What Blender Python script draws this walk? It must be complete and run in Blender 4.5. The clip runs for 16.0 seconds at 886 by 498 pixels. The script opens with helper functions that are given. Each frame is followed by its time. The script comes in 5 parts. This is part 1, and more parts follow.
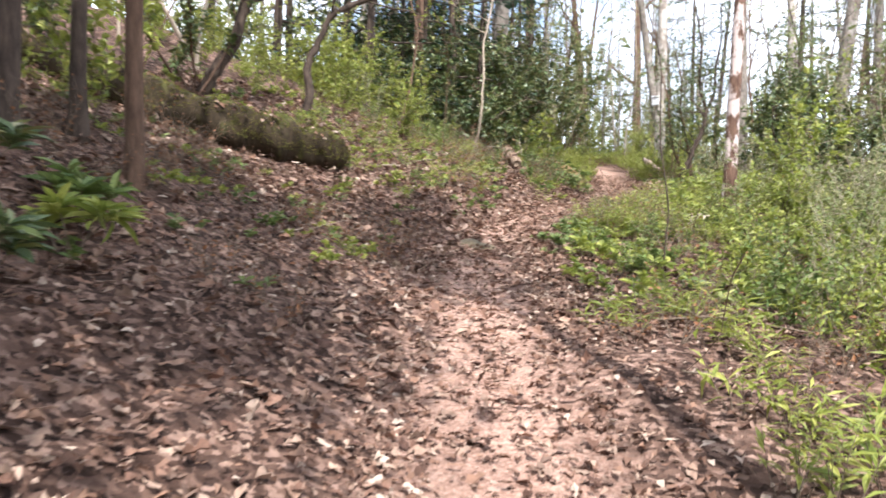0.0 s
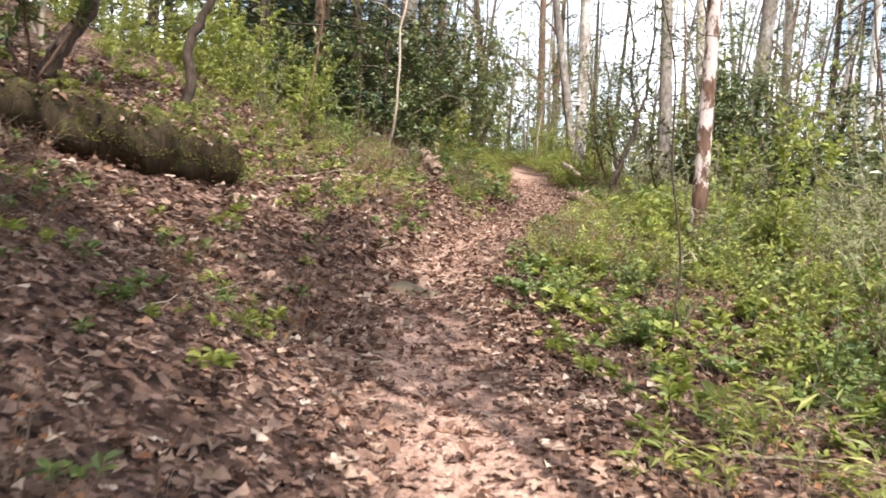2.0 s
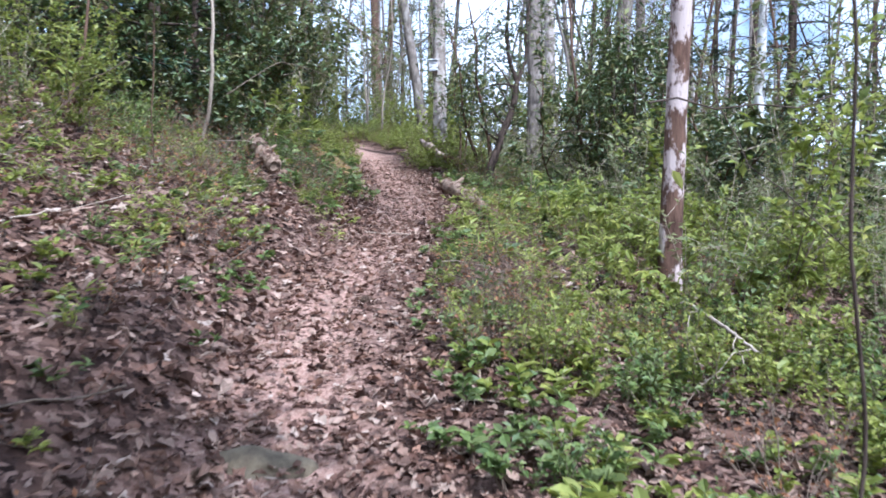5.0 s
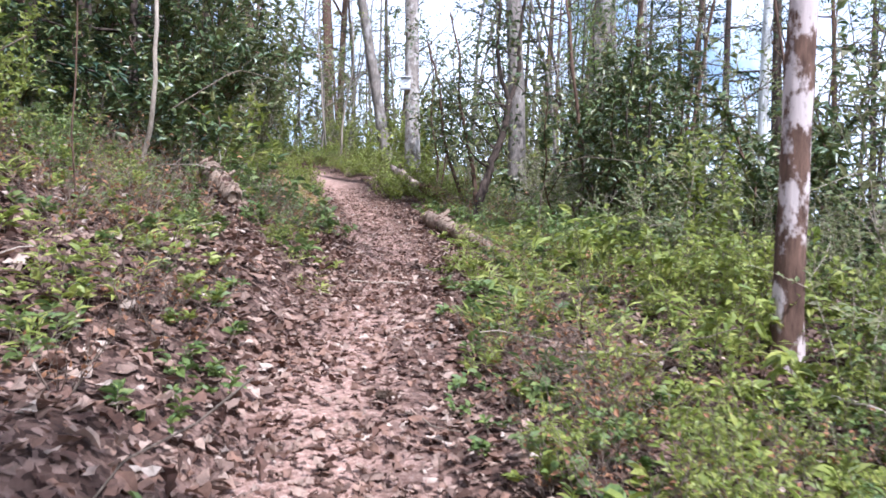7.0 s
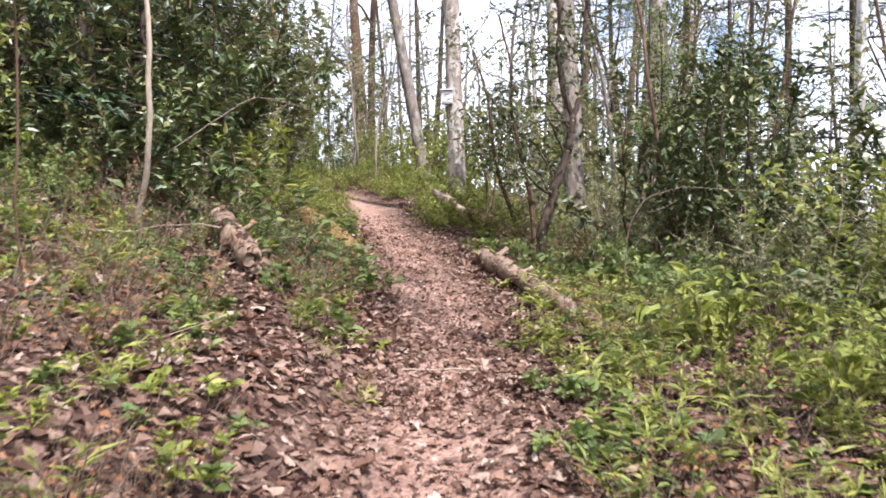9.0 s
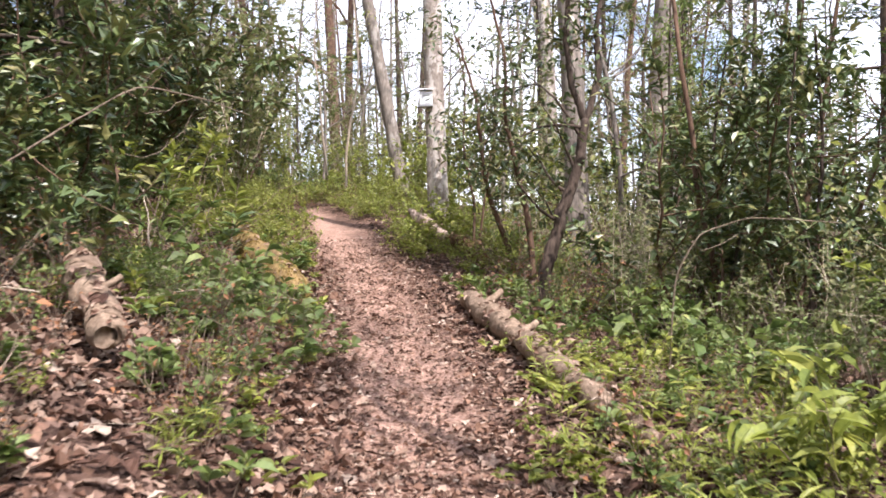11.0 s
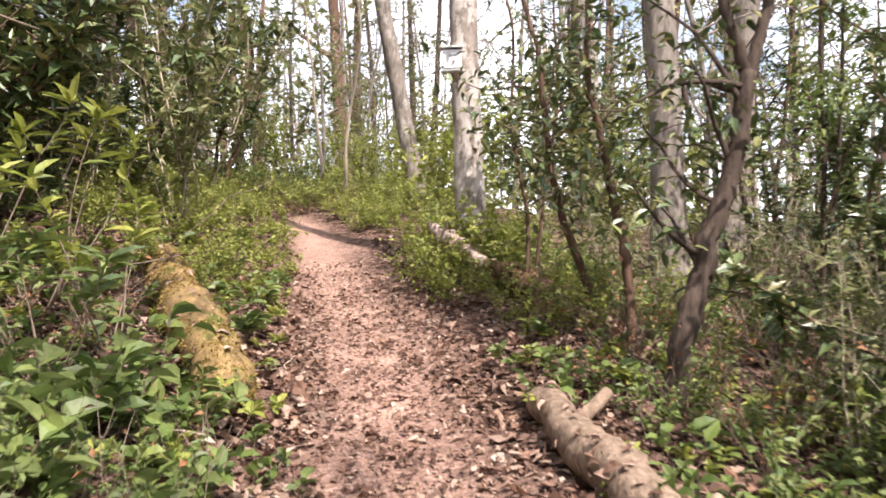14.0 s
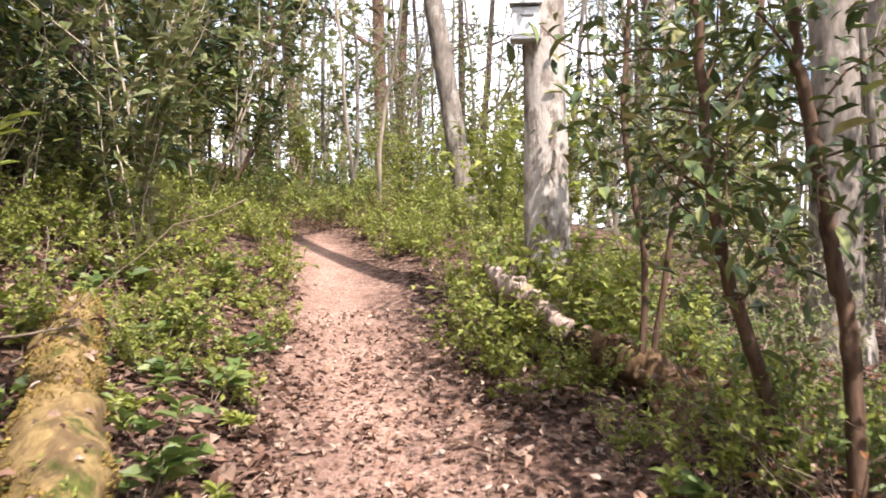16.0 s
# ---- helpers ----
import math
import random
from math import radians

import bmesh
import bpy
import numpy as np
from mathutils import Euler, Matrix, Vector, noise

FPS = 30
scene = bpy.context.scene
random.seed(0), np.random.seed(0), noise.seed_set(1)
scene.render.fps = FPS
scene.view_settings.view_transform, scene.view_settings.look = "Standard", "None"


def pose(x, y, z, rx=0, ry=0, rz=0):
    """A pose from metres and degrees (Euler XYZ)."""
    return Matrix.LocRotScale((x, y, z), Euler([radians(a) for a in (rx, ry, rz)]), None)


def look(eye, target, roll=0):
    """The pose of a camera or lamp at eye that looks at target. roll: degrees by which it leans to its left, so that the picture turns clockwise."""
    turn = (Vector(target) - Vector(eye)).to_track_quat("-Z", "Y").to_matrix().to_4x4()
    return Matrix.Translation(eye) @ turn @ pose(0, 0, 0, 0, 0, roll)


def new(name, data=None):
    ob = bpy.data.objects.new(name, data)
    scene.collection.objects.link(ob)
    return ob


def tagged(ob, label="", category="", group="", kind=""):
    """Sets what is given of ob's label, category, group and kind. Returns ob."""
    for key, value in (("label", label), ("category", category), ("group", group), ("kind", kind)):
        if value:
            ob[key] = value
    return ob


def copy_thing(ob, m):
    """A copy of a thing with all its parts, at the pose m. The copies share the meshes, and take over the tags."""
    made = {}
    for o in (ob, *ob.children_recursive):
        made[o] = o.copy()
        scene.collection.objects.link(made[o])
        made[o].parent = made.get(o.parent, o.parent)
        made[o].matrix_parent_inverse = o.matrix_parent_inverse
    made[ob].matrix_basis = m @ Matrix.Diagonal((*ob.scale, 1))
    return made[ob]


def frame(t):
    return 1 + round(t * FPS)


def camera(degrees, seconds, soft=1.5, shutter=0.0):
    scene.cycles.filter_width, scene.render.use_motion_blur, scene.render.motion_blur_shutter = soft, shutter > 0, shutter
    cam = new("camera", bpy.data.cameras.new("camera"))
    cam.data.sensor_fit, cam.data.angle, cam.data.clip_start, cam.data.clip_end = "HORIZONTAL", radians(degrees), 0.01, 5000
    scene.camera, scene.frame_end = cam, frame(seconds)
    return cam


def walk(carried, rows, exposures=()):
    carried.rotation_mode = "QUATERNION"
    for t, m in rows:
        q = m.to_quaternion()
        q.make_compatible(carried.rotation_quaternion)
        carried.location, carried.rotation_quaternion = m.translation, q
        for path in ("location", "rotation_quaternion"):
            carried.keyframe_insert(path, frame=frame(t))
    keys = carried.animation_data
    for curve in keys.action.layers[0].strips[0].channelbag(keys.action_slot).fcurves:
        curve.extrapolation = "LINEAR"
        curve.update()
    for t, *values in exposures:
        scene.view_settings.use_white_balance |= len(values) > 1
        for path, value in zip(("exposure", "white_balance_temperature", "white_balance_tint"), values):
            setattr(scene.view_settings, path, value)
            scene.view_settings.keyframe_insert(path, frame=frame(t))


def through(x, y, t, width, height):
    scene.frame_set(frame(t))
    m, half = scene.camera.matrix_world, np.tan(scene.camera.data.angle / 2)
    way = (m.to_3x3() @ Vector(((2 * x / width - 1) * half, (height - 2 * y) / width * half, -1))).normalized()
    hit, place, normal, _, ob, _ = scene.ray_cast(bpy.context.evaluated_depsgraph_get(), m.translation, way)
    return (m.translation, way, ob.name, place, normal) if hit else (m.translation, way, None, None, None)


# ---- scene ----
# ---- camera ----
PATH = [
    (0.0, -0.050, -0.082, 1.737, 88.47, -1.83, -0.42),
    (0.5, -0.105, 0.475, 1.821, 88.27, -3.13, -4.95),
    (1.0, -0.205, 0.981, 1.888, 88.20, -3.43, -7.14),
    (1.5, -0.309, 1.487, 2.046, 87.91, -3.28, -7.45),
    (2.0, -0.371, 2.010, 2.146, 88.01, -2.83, -8.30),
    (2.5, -0.335, 2.556, 2.223, 88.04, -1.87, -10.52),
    (3.0, -0.312, 3.137, 2.314, 87.36, -1.31, -10.18),
    (3.5, -0.307, 3.681, 2.455, 87.25, -0.82, -11.19),
    (4.0, -0.230, 4.235, 2.549, 86.72, -0.28, -12.33),
    (4.5, -0.168, 4.765, 2.599, 86.08, -0.06, -14.96),
    (5.0, -0.101, 5.319, 2.719, 85.68, -0.45, -20.35),
    (7.5, 0.068, 7.613, 2.860, 87.76, -0.64, -24.46),
    (8.0, 0.156, 8.010, 3.046, 87.46, -0.00, -23.82),
    (8.5, 0.245, 8.407, 3.122, 87.57, 0.80, -22.48),
    (9.0, 0.423, 8.821, 3.238, 87.75, 1.04, -22.19),
    (11.5, 1.536, 11.328, 3.482, 88.51, 1.28, -23.89),
    (12.0, 1.740, 11.823, 3.535, 88.39, 2.30, -24.74),
    (12.5, 1.962, 12.375, 3.581, 88.51, 2.10, -24.32),
    (13.0, 2.166, 12.950, 3.645, 88.08, 1.74, -24.39),
    (13.5, 2.354, 13.482, 3.649, 88.18, 1.87, -23.92),
    (14.0, 2.501, 14.022, 3.680, 88.08, 1.21, -22.38),
    (14.5, 2.677, 14.575, 3.760, 87.94, 1.33, -21.75),
    (15.0, 2.905, 15.172, 3.839, 88.18, 0.55, -20.77),
    (15.5, 3.119, 15.794, 3.874, 87.89, 0.68, -19.74),
    (16.0, 3.307, 16.273, 3.918, 88.17, 0.08, -19.19),
]
cam = camera(57.0, 16.0, soft=1.7, shutter=0.4)
walk(cam, [(r[0], pose(*r[1:])) for r in PATH], exposures=[(0.0, 1.10, 5800, 10), (1.5, 1.0, 6150, 10), (4.0, 0.88, 5980, 14), (4.5, 0.73, 5030, 13), (5.0, 0.67, 4880, 13), (6.5, 0.79, 5030, 14), (7.5, 0.80, 5180, 17), (8.3, 0.87, 5530, 17), (9.2, 0.83, 5830, 17), (11.5, 0.93, 6030, 17), (14.0, 0.99, 6280, 17), (15.3, 1.21, 6180, 16), (16.0, 1.07, 6230, 16)])

# ---- sky and sun ----
SUN_TO = Vector((0.14, -0.74, 1.1)).normalized()
world = bpy.data.worlds.new("sky")
scene.world = world
world.use_nodes = True
wn, wl = world.node_tree.nodes, world.node_tree.links
sky = wn.new("ShaderNodeTexSky")
sky.sky_type, sky.sun_disc = "NISHITA", False
sky.sun_elevation = math.asin(SUN_TO.z)
sky.sun_rotation = math.atan2(SUN_TO.x, SUN_TO.y)
sky.air_density, sky.dust_density, sky.ozone_density = 1.0, 1.5, 1.0
cloud = wn.new("ShaderNodeTexNoise")
cloud.inputs["Scale"].default_value, cloud.inputs["Detail"].default_value, cloud.inputs["Roughness"].default_value = 2.6, 6.0, 0.62
ramp = wn.new("ShaderNodeValToRGB")
ramp.color_ramp.elements[0].position, ramp.color_ramp.elements[1].position = 0.37, 0.55
mixc = wn.new("ShaderNodeMix")
mixc.data_type = "RGBA"
coords = wn.new("ShaderNodeTexCoord")
wl.new(coords.outputs["Generated"], cloud.inputs["Vector"])
wl.new(cloud.outputs["Fac"], ramp.inputs["Fac"])
wl.new(ramp.outputs["Color"], mixc.inputs["Factor"])
wl.new(sky.outputs["Color"], mixc.inputs[6])
mixc.inputs[7].default_value = (13.5, 13.8, 14.4, 1)
wl.new(mixc.outputs[2], wn["Background"].inputs["Color"])
wn["Background"].inputs["Strength"].default_value = 0.1

sun = new("sun", bpy.data.lights.new("sun", "SUN"))
sun.data.energy, sun.data.angle, sun.data.color = 5.0, radians(0.55), (1.0, 0.93, 0.84)
sun.matrix_world = look(SUN_TO * 60, (0, 0, 0))

# ---- the lie of the land ----
# trail centre line: x, y, height
TRAIL = [(0.3, -9.0, -1.35), (0.12, -4.0, -0.5), (0.1, 0.0, 0.16), (0.12, 1.5, 0.46), (0.25, 2.6, 0.68), (0.3, 3.8, 0.92),
         (0.28, 5.3, 1.13), (0.3, 7.0, 1.3), (0.42, 8.0, 1.46), (0.75, 9.4, 1.68), (1.35, 11.2, 1.94), (1.95, 12.6, 2.12),
         (2.55, 14.0, 2.24), (3.1, 15.4, 2.38), (3.52, 16.8, 2.54), (4.0, 18.6, 2.78), (4.42, 20.3, 3.02), (4.72, 22.0, 3.3),
         (4.95, 23.7, 3.58), (5.12, 25.4, 3.82), (5.0, 28.0, 4.15), (4.0, 32.0, 4.75), (1.0, 41.0, 6.0)]


def resample():
    p = np.array(TRAIL)
    s = np.r_[0, np.cumsum(np.hypot(*np.diff(p[:, :2], axis=0).T))]
    q = np.arange(0, s[-1], 0.1)
    q = np.stack([np.interp(q, s, p[:, k]) for k in range(3)], 1)
    w = np.ones(15) / 15
    pad = np.concatenate([q[:1].repeat(7, 0), q, q[-1:].repeat(7, 0)])
    return np.stack([np.convolve(pad[:, k], w, "valid") for k in range(3)], 1)


LINE = resample()


def side(x, y):
    """Signed distance right of the trail's centre line, the trail's height there and its y."""
    x, y = np.asarray(x, float), np.asarray(y, float)
    xs, ys = x.ravel(), y.ravel()
    near = np.concatenate([((a[:, None] - LINE[:, 0]) ** 2 + (b[:, None] - LINE[:, 1]) ** 2).argmin(1)
                           for a, b in zip(np.array_split(xs, len(xs) // 20000 + 1), np.array_split(ys, len(ys) // 20000 + 1))])
    a, b = LINE[np.maximum(near - 3, 0)], LINE[np.minimum(near + 3, len(LINE) - 1)]
    tx, ty = (b - a)[:, 0], (b - a)[:, 1]
    n = np.hypot(tx, ty)
    d = ((xs - LINE[near, 0]) * ty - (ys - LINE[near, 1]) * tx) / n
    return d.reshape(x.shape), LINE[near, 2].reshape(x.shape), LINE[near, 1].reshape(x.shape)


def waves(x, y):
    return (0.05 * np.sin(1.3 * x + 0.7 * y + 1.0) * np.sin(0.9 * y - 0.5 * x) + 0.022 * np.sin(3.1 * x + 1.7) * np.sin(2.7 * y + 0.4)
            + 0.012 * np.sin(6.3 * x - 4.1 * y) + 0.008 * np.sin(9.7 * y + 7.1 * x))


def height(x, y):
    d, z, ty = side(x, y)
    left = np.maximum(-d - 0.5, 0)
    right = np.maximum(d - 0.5, 0)
    steep = np.interp(ty, [-5, 2, 6, 10, 15, 18, 24], [0.42, 0.44, 0.5, 0.46, 0.38, 0.24, 0.3])
    up = steep * np.where(left < 7, left - 0.5 * np.minimum(left, 0.5) * (1 - np.minimum(left, 0.5)), 7 + (left - 7) * 0.35)
    up = up + 0.15 * np.clip(left / 0.4, 0, 1) * np.interp(ty, [8, 9.5, 16, 18], [0, 1, 1, 0])
    down = np.interp(right, [0, 0.6, 3, 8, 20, 60, 120], [0, 0.02, -0.12, -0.75, -3.0, -9, -9])
    loose = np.clip(np.abs(d) / 0.6, 0.15, 1)
    return z + up + down + loose * waves(np.asarray(x, float), np.asarray(y, float)) - 0.05 * np.exp(-(d / 0.4) ** 2)


def ground(x, y):
    return float(height(np.array([x]), np.array([y]))[0])


# ---- materials ----
def node_set(name):
    m = bpy.data.materials.new(name)
    m.use_nodes = True
    nt = m.node_tree
    return m, nt.nodes, nt.links, nt.nodes["Principled BSDF"]


def noise_node(n, l, vec, scale, detail=4.0, rough=0.6):
    t = n.new("ShaderNodeTexNoise")
    t.inputs["Scale"].default_value, t.inputs["Detail"].default_value, t.inputs["Roughness"].default_value = scale, detail, rough
    if vec:
        l.new(vec, t.inputs["Vector"])
    return t


def ramp_node(n, l, fac, stops):
    r = n.new("ShaderNodeValToRGB")
    e = r.color_ramp.elements
    while len(e) < len(stops):
        e.new(0.5)
    for k, (p, c) in zip(e, stops):
        k.position, k.color = p, (*c, 1)
    l.new(fac, r.inputs["Fac"])
    return r


def mix_node(n, l, fac, a, b, mode="MIX"):
    m = n.new("ShaderNodeMix")
    m.data_type, m.blend_type = "RGBA", mode
    for sock, v in ((m.inputs[0], fac), (m.inputs[6], a), (m.inputs[7], b)):
        if isinstance(v, bpy.types.NodeSocket):
            l.new(v, sock)
        elif isinstance(v, tuple):
            sock.default_value = (*v, 1)
        else:
            sock.default_value = v
    return m


def bump_node(n, l, height_out, strength, distance, shader):
    b = n.new("ShaderNodeBump")
    b.inputs["Strength"].default_value, b.inputs["Distance"].default_value = strength, distance
    l.new(height_out, b.inputs["Height"])
    l.new(b.outputs["Normal"], shader.inputs["Normal"])
    return b


def bark(name, dark, light, scale=9.0, stretch=0.22, patch=None, patch_scale=2.2, patch_at=0.5, relief=0.6, moss=0.0, top_moss=False):
    """Bark: furrows drawn out along the trunk, blotches, and lichen or dark patches where given."""
    m, n, l, s = node_set(name)
    tc = n.new("ShaderNodeTexCoord")
    mp = n.new("ShaderNodeMapping")
    mp.inputs["Scale"].default_value = (1, 1, stretch)
    l.new(tc.outputs["Object"], mp.inputs["Vector"])
    fur = noise_node(n, l, mp.outputs["Vector"], scale * 3, 6, 0.65)
    blot = noise_node(n, l, tc.outputs["Object"], 3.0, 4, 0.6)
    col = ramp_node(n, l, fur.outputs["Fac"], [(0.3, dark), (0.7, light)])
    out = mix_node(n, l, 0.5, col.outputs["Color"], ramp_node(n, l, blot.outputs["Fac"], [(0.3, (0.45, 0.43, 0.42)), (0.7, (1.25, 1.2, 1.15))]).outputs["Color"], "MULTIPLY")
    res = out.outputs[2]
    if patch:
        mq = n.new("ShaderNodeMapping")
        mq.inputs["Scale"].default_value = (1.0, 1.0, 0.55)
        l.new(tc.outputs["Object"], mq.inputs["Vector"])
        pn = noise_node(n, l, mq.outputs["Vector"], patch_scale, 6, 0.68)
        pf = ramp_node(n, l, pn.outputs["Fac"], [(patch_at - 0.025, (0, 0, 0)), (patch_at + 0.03, (1, 1, 1))])
        grain = mix_node(n, l, 0.35, patch, col.outputs["Color"])
        res = mix_node(n, l, pf.outputs["Color"], res, grain.outputs[2]).outputs[2]
    if moss:
        mn = noise_node(n, l, tc.outputs["Object"], 4.0, 5, 0.7)
        mf = ramp_node(n, l, mn.outputs["Fac"], [(0.62 - 0.3 * moss, (0, 0, 0)), (0.72 - 0.3 * moss, (1, 1, 1))])
        fac = mf.outputs["Color"]
        if top_moss:
            g = n.new("ShaderNodeNewGeometry")
            sp = n.new("ShaderNodeSeparateXYZ")
            l.new(g.outputs["Normal"], sp.inputs[0])
            top = n.new("ShaderNodeMath")
            top.operation = "MULTIPLY_ADD"
            top.use_clamp = True
            top.inputs[1].default_value, top.inputs[2].default_value = 0.55, -0.32
            l.new(sp.outputs["Z"], top.inputs[0])
            both = n.new("ShaderNodeMath")
            both.operation = "ADD"
            l.new(mn.outputs["Fac"], both.inputs[0])
            l.new(top.outputs[0], both.inputs[1])
            fac = ramp_node(n, l, both.outputs[0], [(0.56, (0, 0, 0)), (0.78, (1, 1, 1))]).outputs["Color"]
        hue = ramp_node(n, l, fur.outputs["Fac"], [(0.3, (0.035, 0.042, 0.01)), (0.7, (0.12, 0.12, 0.028))])
        res = mix_node(n, l, fac, res, hue.outputs["Color"]).outputs[2]
    l.new(res, s.inputs["Base Color"])
    s.inputs["Roughness"].default_value = 0.9
    s.inputs["Specular IOR Level"].default_value = 0.15
    bump_node(n, l, fur.outputs["Fac"], relief, 0.02, s)
    return m


def leafy(name, colours, gloss=0.5, through=0.35, spec=0.4):
    """Leaves: colour varies from leaf to leaf and along each; some light comes through."""
    m, n, l, s = node_set(name)
    g = n.new("ShaderNodeNewGeometry")
    steps = [(k / max(1, len(colours) - 1), c) for k, c in enumerate(colours)]
    col = ramp_node(n, l, g.outputs["Random Per Island"], steps)
    tc = n.new("ShaderNodeTexCoord")
    nz = noise_node(n, l, tc.outputs["Object"], 28.0, 3, 0.6)
    tint = ramp_node(n, l, nz.outputs["Fac"], [(0.3, (0.72, 0.74, 0.7)), (0.7, (1.2, 1.18, 1.1))])
    out = mix_node(n, l, 1.0, col.outputs["Color"], tint.outputs["Color"], "MULTIPLY")
    l.new(out.outputs[2], s.inputs["Base Color"])
    s.inputs["Roughness"].default_value, s.inputs["Specular IOR Level"].default_value = gloss, spec
    if through:
        tr = n.new("ShaderNodeBsdfTranslucent")
        l.new(out.outputs[2], tr.inputs["Color"])
        mx = n.new("ShaderNodeMixShader")
        mx.inputs["Fac"].default_value = through
        l.new(s.outputs[0], mx.inputs[1])
        l.new(tr.outputs[0], mx.inputs[2])
        l.new(mx.outputs[0], n["Material Output"].inputs["Surface"])
    return m


def soil_material():
    """Forest floor: rotting leaf litter, with packed reddish earth and crumbs where feet have worn the trail."""
    m, n, l, s = node_set("forest_floor")
    tc = n.new("ShaderNodeTexCoord")
    worn = n.new("ShaderNodeAttribute")
    worn.attribute_name = "worn"
    v = n.new("ShaderNodeTexVoronoi")
    v.inputs["Scale"].default_value, v.inputs["Randomness"].default_value = 27.0, 1.0
    warp = noise_node(n, l, tc.outputs["Object"], 9.0, 3)
    add = n.new("ShaderNodeVectorMath")
    add.operation = "MULTIPLY_ADD"
    add.inputs[1].default_value = (0.10, 0.10, 0.10)
    l.new(warp.outputs["Color"], add.inputs[0])
    l.new(tc.outputs["Object"], add.inputs[2])
    l.new(add.outputs[0], v.inputs["Vector"])
    shade = n.new("ShaderNodeSeparateColor")
    l.new(v.outputs["Color"], shade.inputs["Color"])
    litter = ramp_node(n, l, shade.outputs[0], [(0.0, (0.022, 0.013, 0.01)), (0.4, (0.07, 0.041, 0.03)), (0.75, (0.155, 0.095, 0.07)), (1.0, (0.30, 0.2, 0.155))])
    fine = noise_node(n, l, tc.outputs["Object"], 42.0, 6, 0.7)
    earth = ramp_node(n, l, fine.outputs["Fac"], [(0.28, (0.16, 0.088, 0.064)), (0.5, (0.39, 0.245, 0.185)), (0.72, (0.60, 0.44, 0.355))])
    big = noise_node(n, l, tc.outputs["Object"], 1.7, 5, 0.65)
    patchy = ramp_node(n, l, big.outputs["Fac"], [(0.3, (0.6, 0.56, 0.54)), (0.7, (1.2, 1.18, 1.16))])
    edge = noise_node(n, l, tc.outputs["Object"], 5.0, 5, 0.7)
    sum_ = n.new("ShaderNodeMath")
    sum_.operation = "MULTIPLY_ADD"
    sum_.inputs[1].default_value, sum_.inputs[2].default_value = 1.1, -0.55
    l.new(edge.outputs["Fac"], sum_.inputs[0])
    tot = n.new("ShaderNodeMath")
    tot.use_clamp = True
    l.new(worn.outputs["Fac"], tot.inputs[0])
    l.new(sum_.outputs[0], tot.inputs[1])
    base = mix_node(n, l, tot.outputs[0], litter.outputs["Color"], earth.outputs["Color"])
    fin = mix_node(n, l, 0.8, base.outputs[2], patchy.outputs["Color"], "MULTIPLY")
    l.new(fin.outputs[2], s.inputs["Base Color"])
    s.inputs["Roughness"].default_value, s.inputs["Specular IOR Level"].default_value = 0.95, 0.1
    hsum = n.new("ShaderNodeMath")
    l.new(v.outputs["Distance"], hsum.inputs[0])
    l.new(fine.outputs["Fac"], hsum.inputs[1])
    bump_node(n, l, hsum.outputs[0], 0.7, 0.03, s)
    return m


def stone_material(name, a, b):
    m, n, l, s = node_set(name)
    tc = n.new("ShaderNodeTexCoord")
    f = noise_node(n, l, tc.outputs["Object"], 14.0, 7, 0.7)
    c = ramp_node(n, l, f.outputs["Fac"], [(0.3, a), (0.7, b)])
    l.new(c.outputs["Color"], s.inputs["Base Color"])
    s.inputs["Roughness"].default_value = 0.9
    bump_node(n, l, f.outputs["Fac"], 0.6, 0.02, s)
    return m


SOIL = soil_material()
BARK_DARK = bark("dark_bark", (0.030, 0.022, 0.017), (0.12, 0.088, 0.068))
BARK_BROWN = bark("brown_bark", (0.055, 0.033, 0.022), (0.20, 0.125, 0.085))
BARK_GREY = bark("grey_bark", (0.10, 0.085, 0.072), (0.34, 0.29, 0.245), scale=7, stretch=0.3, patch=(0.46, 0.42, 0.37), patch_at=0.6)
BARK_PALE = bark("pale_bark", (0.14, 0.11, 0.088), (0.43, 0.37, 0.315), scale=6, stretch=0.45, patch=(0.58, 0.52, 0.46), patch_scale=7.0, patch_at=0.5, relief=0.9)
BARK_SPOT = bark("lichen_bark", (0.06, 0.034, 0.024), (0.20, 0.12, 0.085), patch=(0.78, 0.65, 0.60), patch_scale=4.2, patch_at=0.52)
BARK_WHITE = bark("white_bark", (0.30, 0.28, 0.26), (0.72, 0.70, 0.66), patch=(0.80, 0.78, 0.74), patch_scale=5.0, patch_at=0.47, relief=0.3)
TWIG = bark("twig_bark", (0.09, 0.068, 0.05), (0.30, 0.23, 0.17), scale=16, relief=0.3)
TWIG_PALE = bark("pale_twig", (0.30, 0.24, 0.18), (0.55, 0.46, 0.36), scale=16, relief=0.3)
MOSSY = bark("mossy_log_bark", (0.014, 0.010, 0.006), (0.06, 0.042, 0.023), moss=0.45, relief=0.9, top_moss=True)
# the dark patches put the log's brown shadows into its colour
TAN_LOG = bark("mossy_tan_log", (0.15, 0.095, 0.04), (0.34, 0.24, 0.105), patch=(0.07, 0.042, 0.025), patch_scale=6.0, patch_at=0.56, moss=0.3, relief=0.6)
DEADWOOD = bark("weathered_wood", (0.13, 0.088, 0.06), (0.38, 0.28, 0.2), scale=8, stretch=0.5, relief=1.0, patch=(0.12, 0.08, 0.055), patch_scale=5.0, patch_at=0.58)
ROTTEN = bark("rotten_wood", (0.07, 0.04, 0.022), (0.26, 0.165, 0.085), scale=8, stretch=0.3, relief=1.0, patch=(0.05, 0.03, 0.02), patch_scale=6.0, patch_at=0.52)
PALEWOOD = bark("bleached_wood", (0.2, 0.13, 0.1), (0.58, 0.47, 0.395), scale=11, stretch=0.15, relief=0.8)
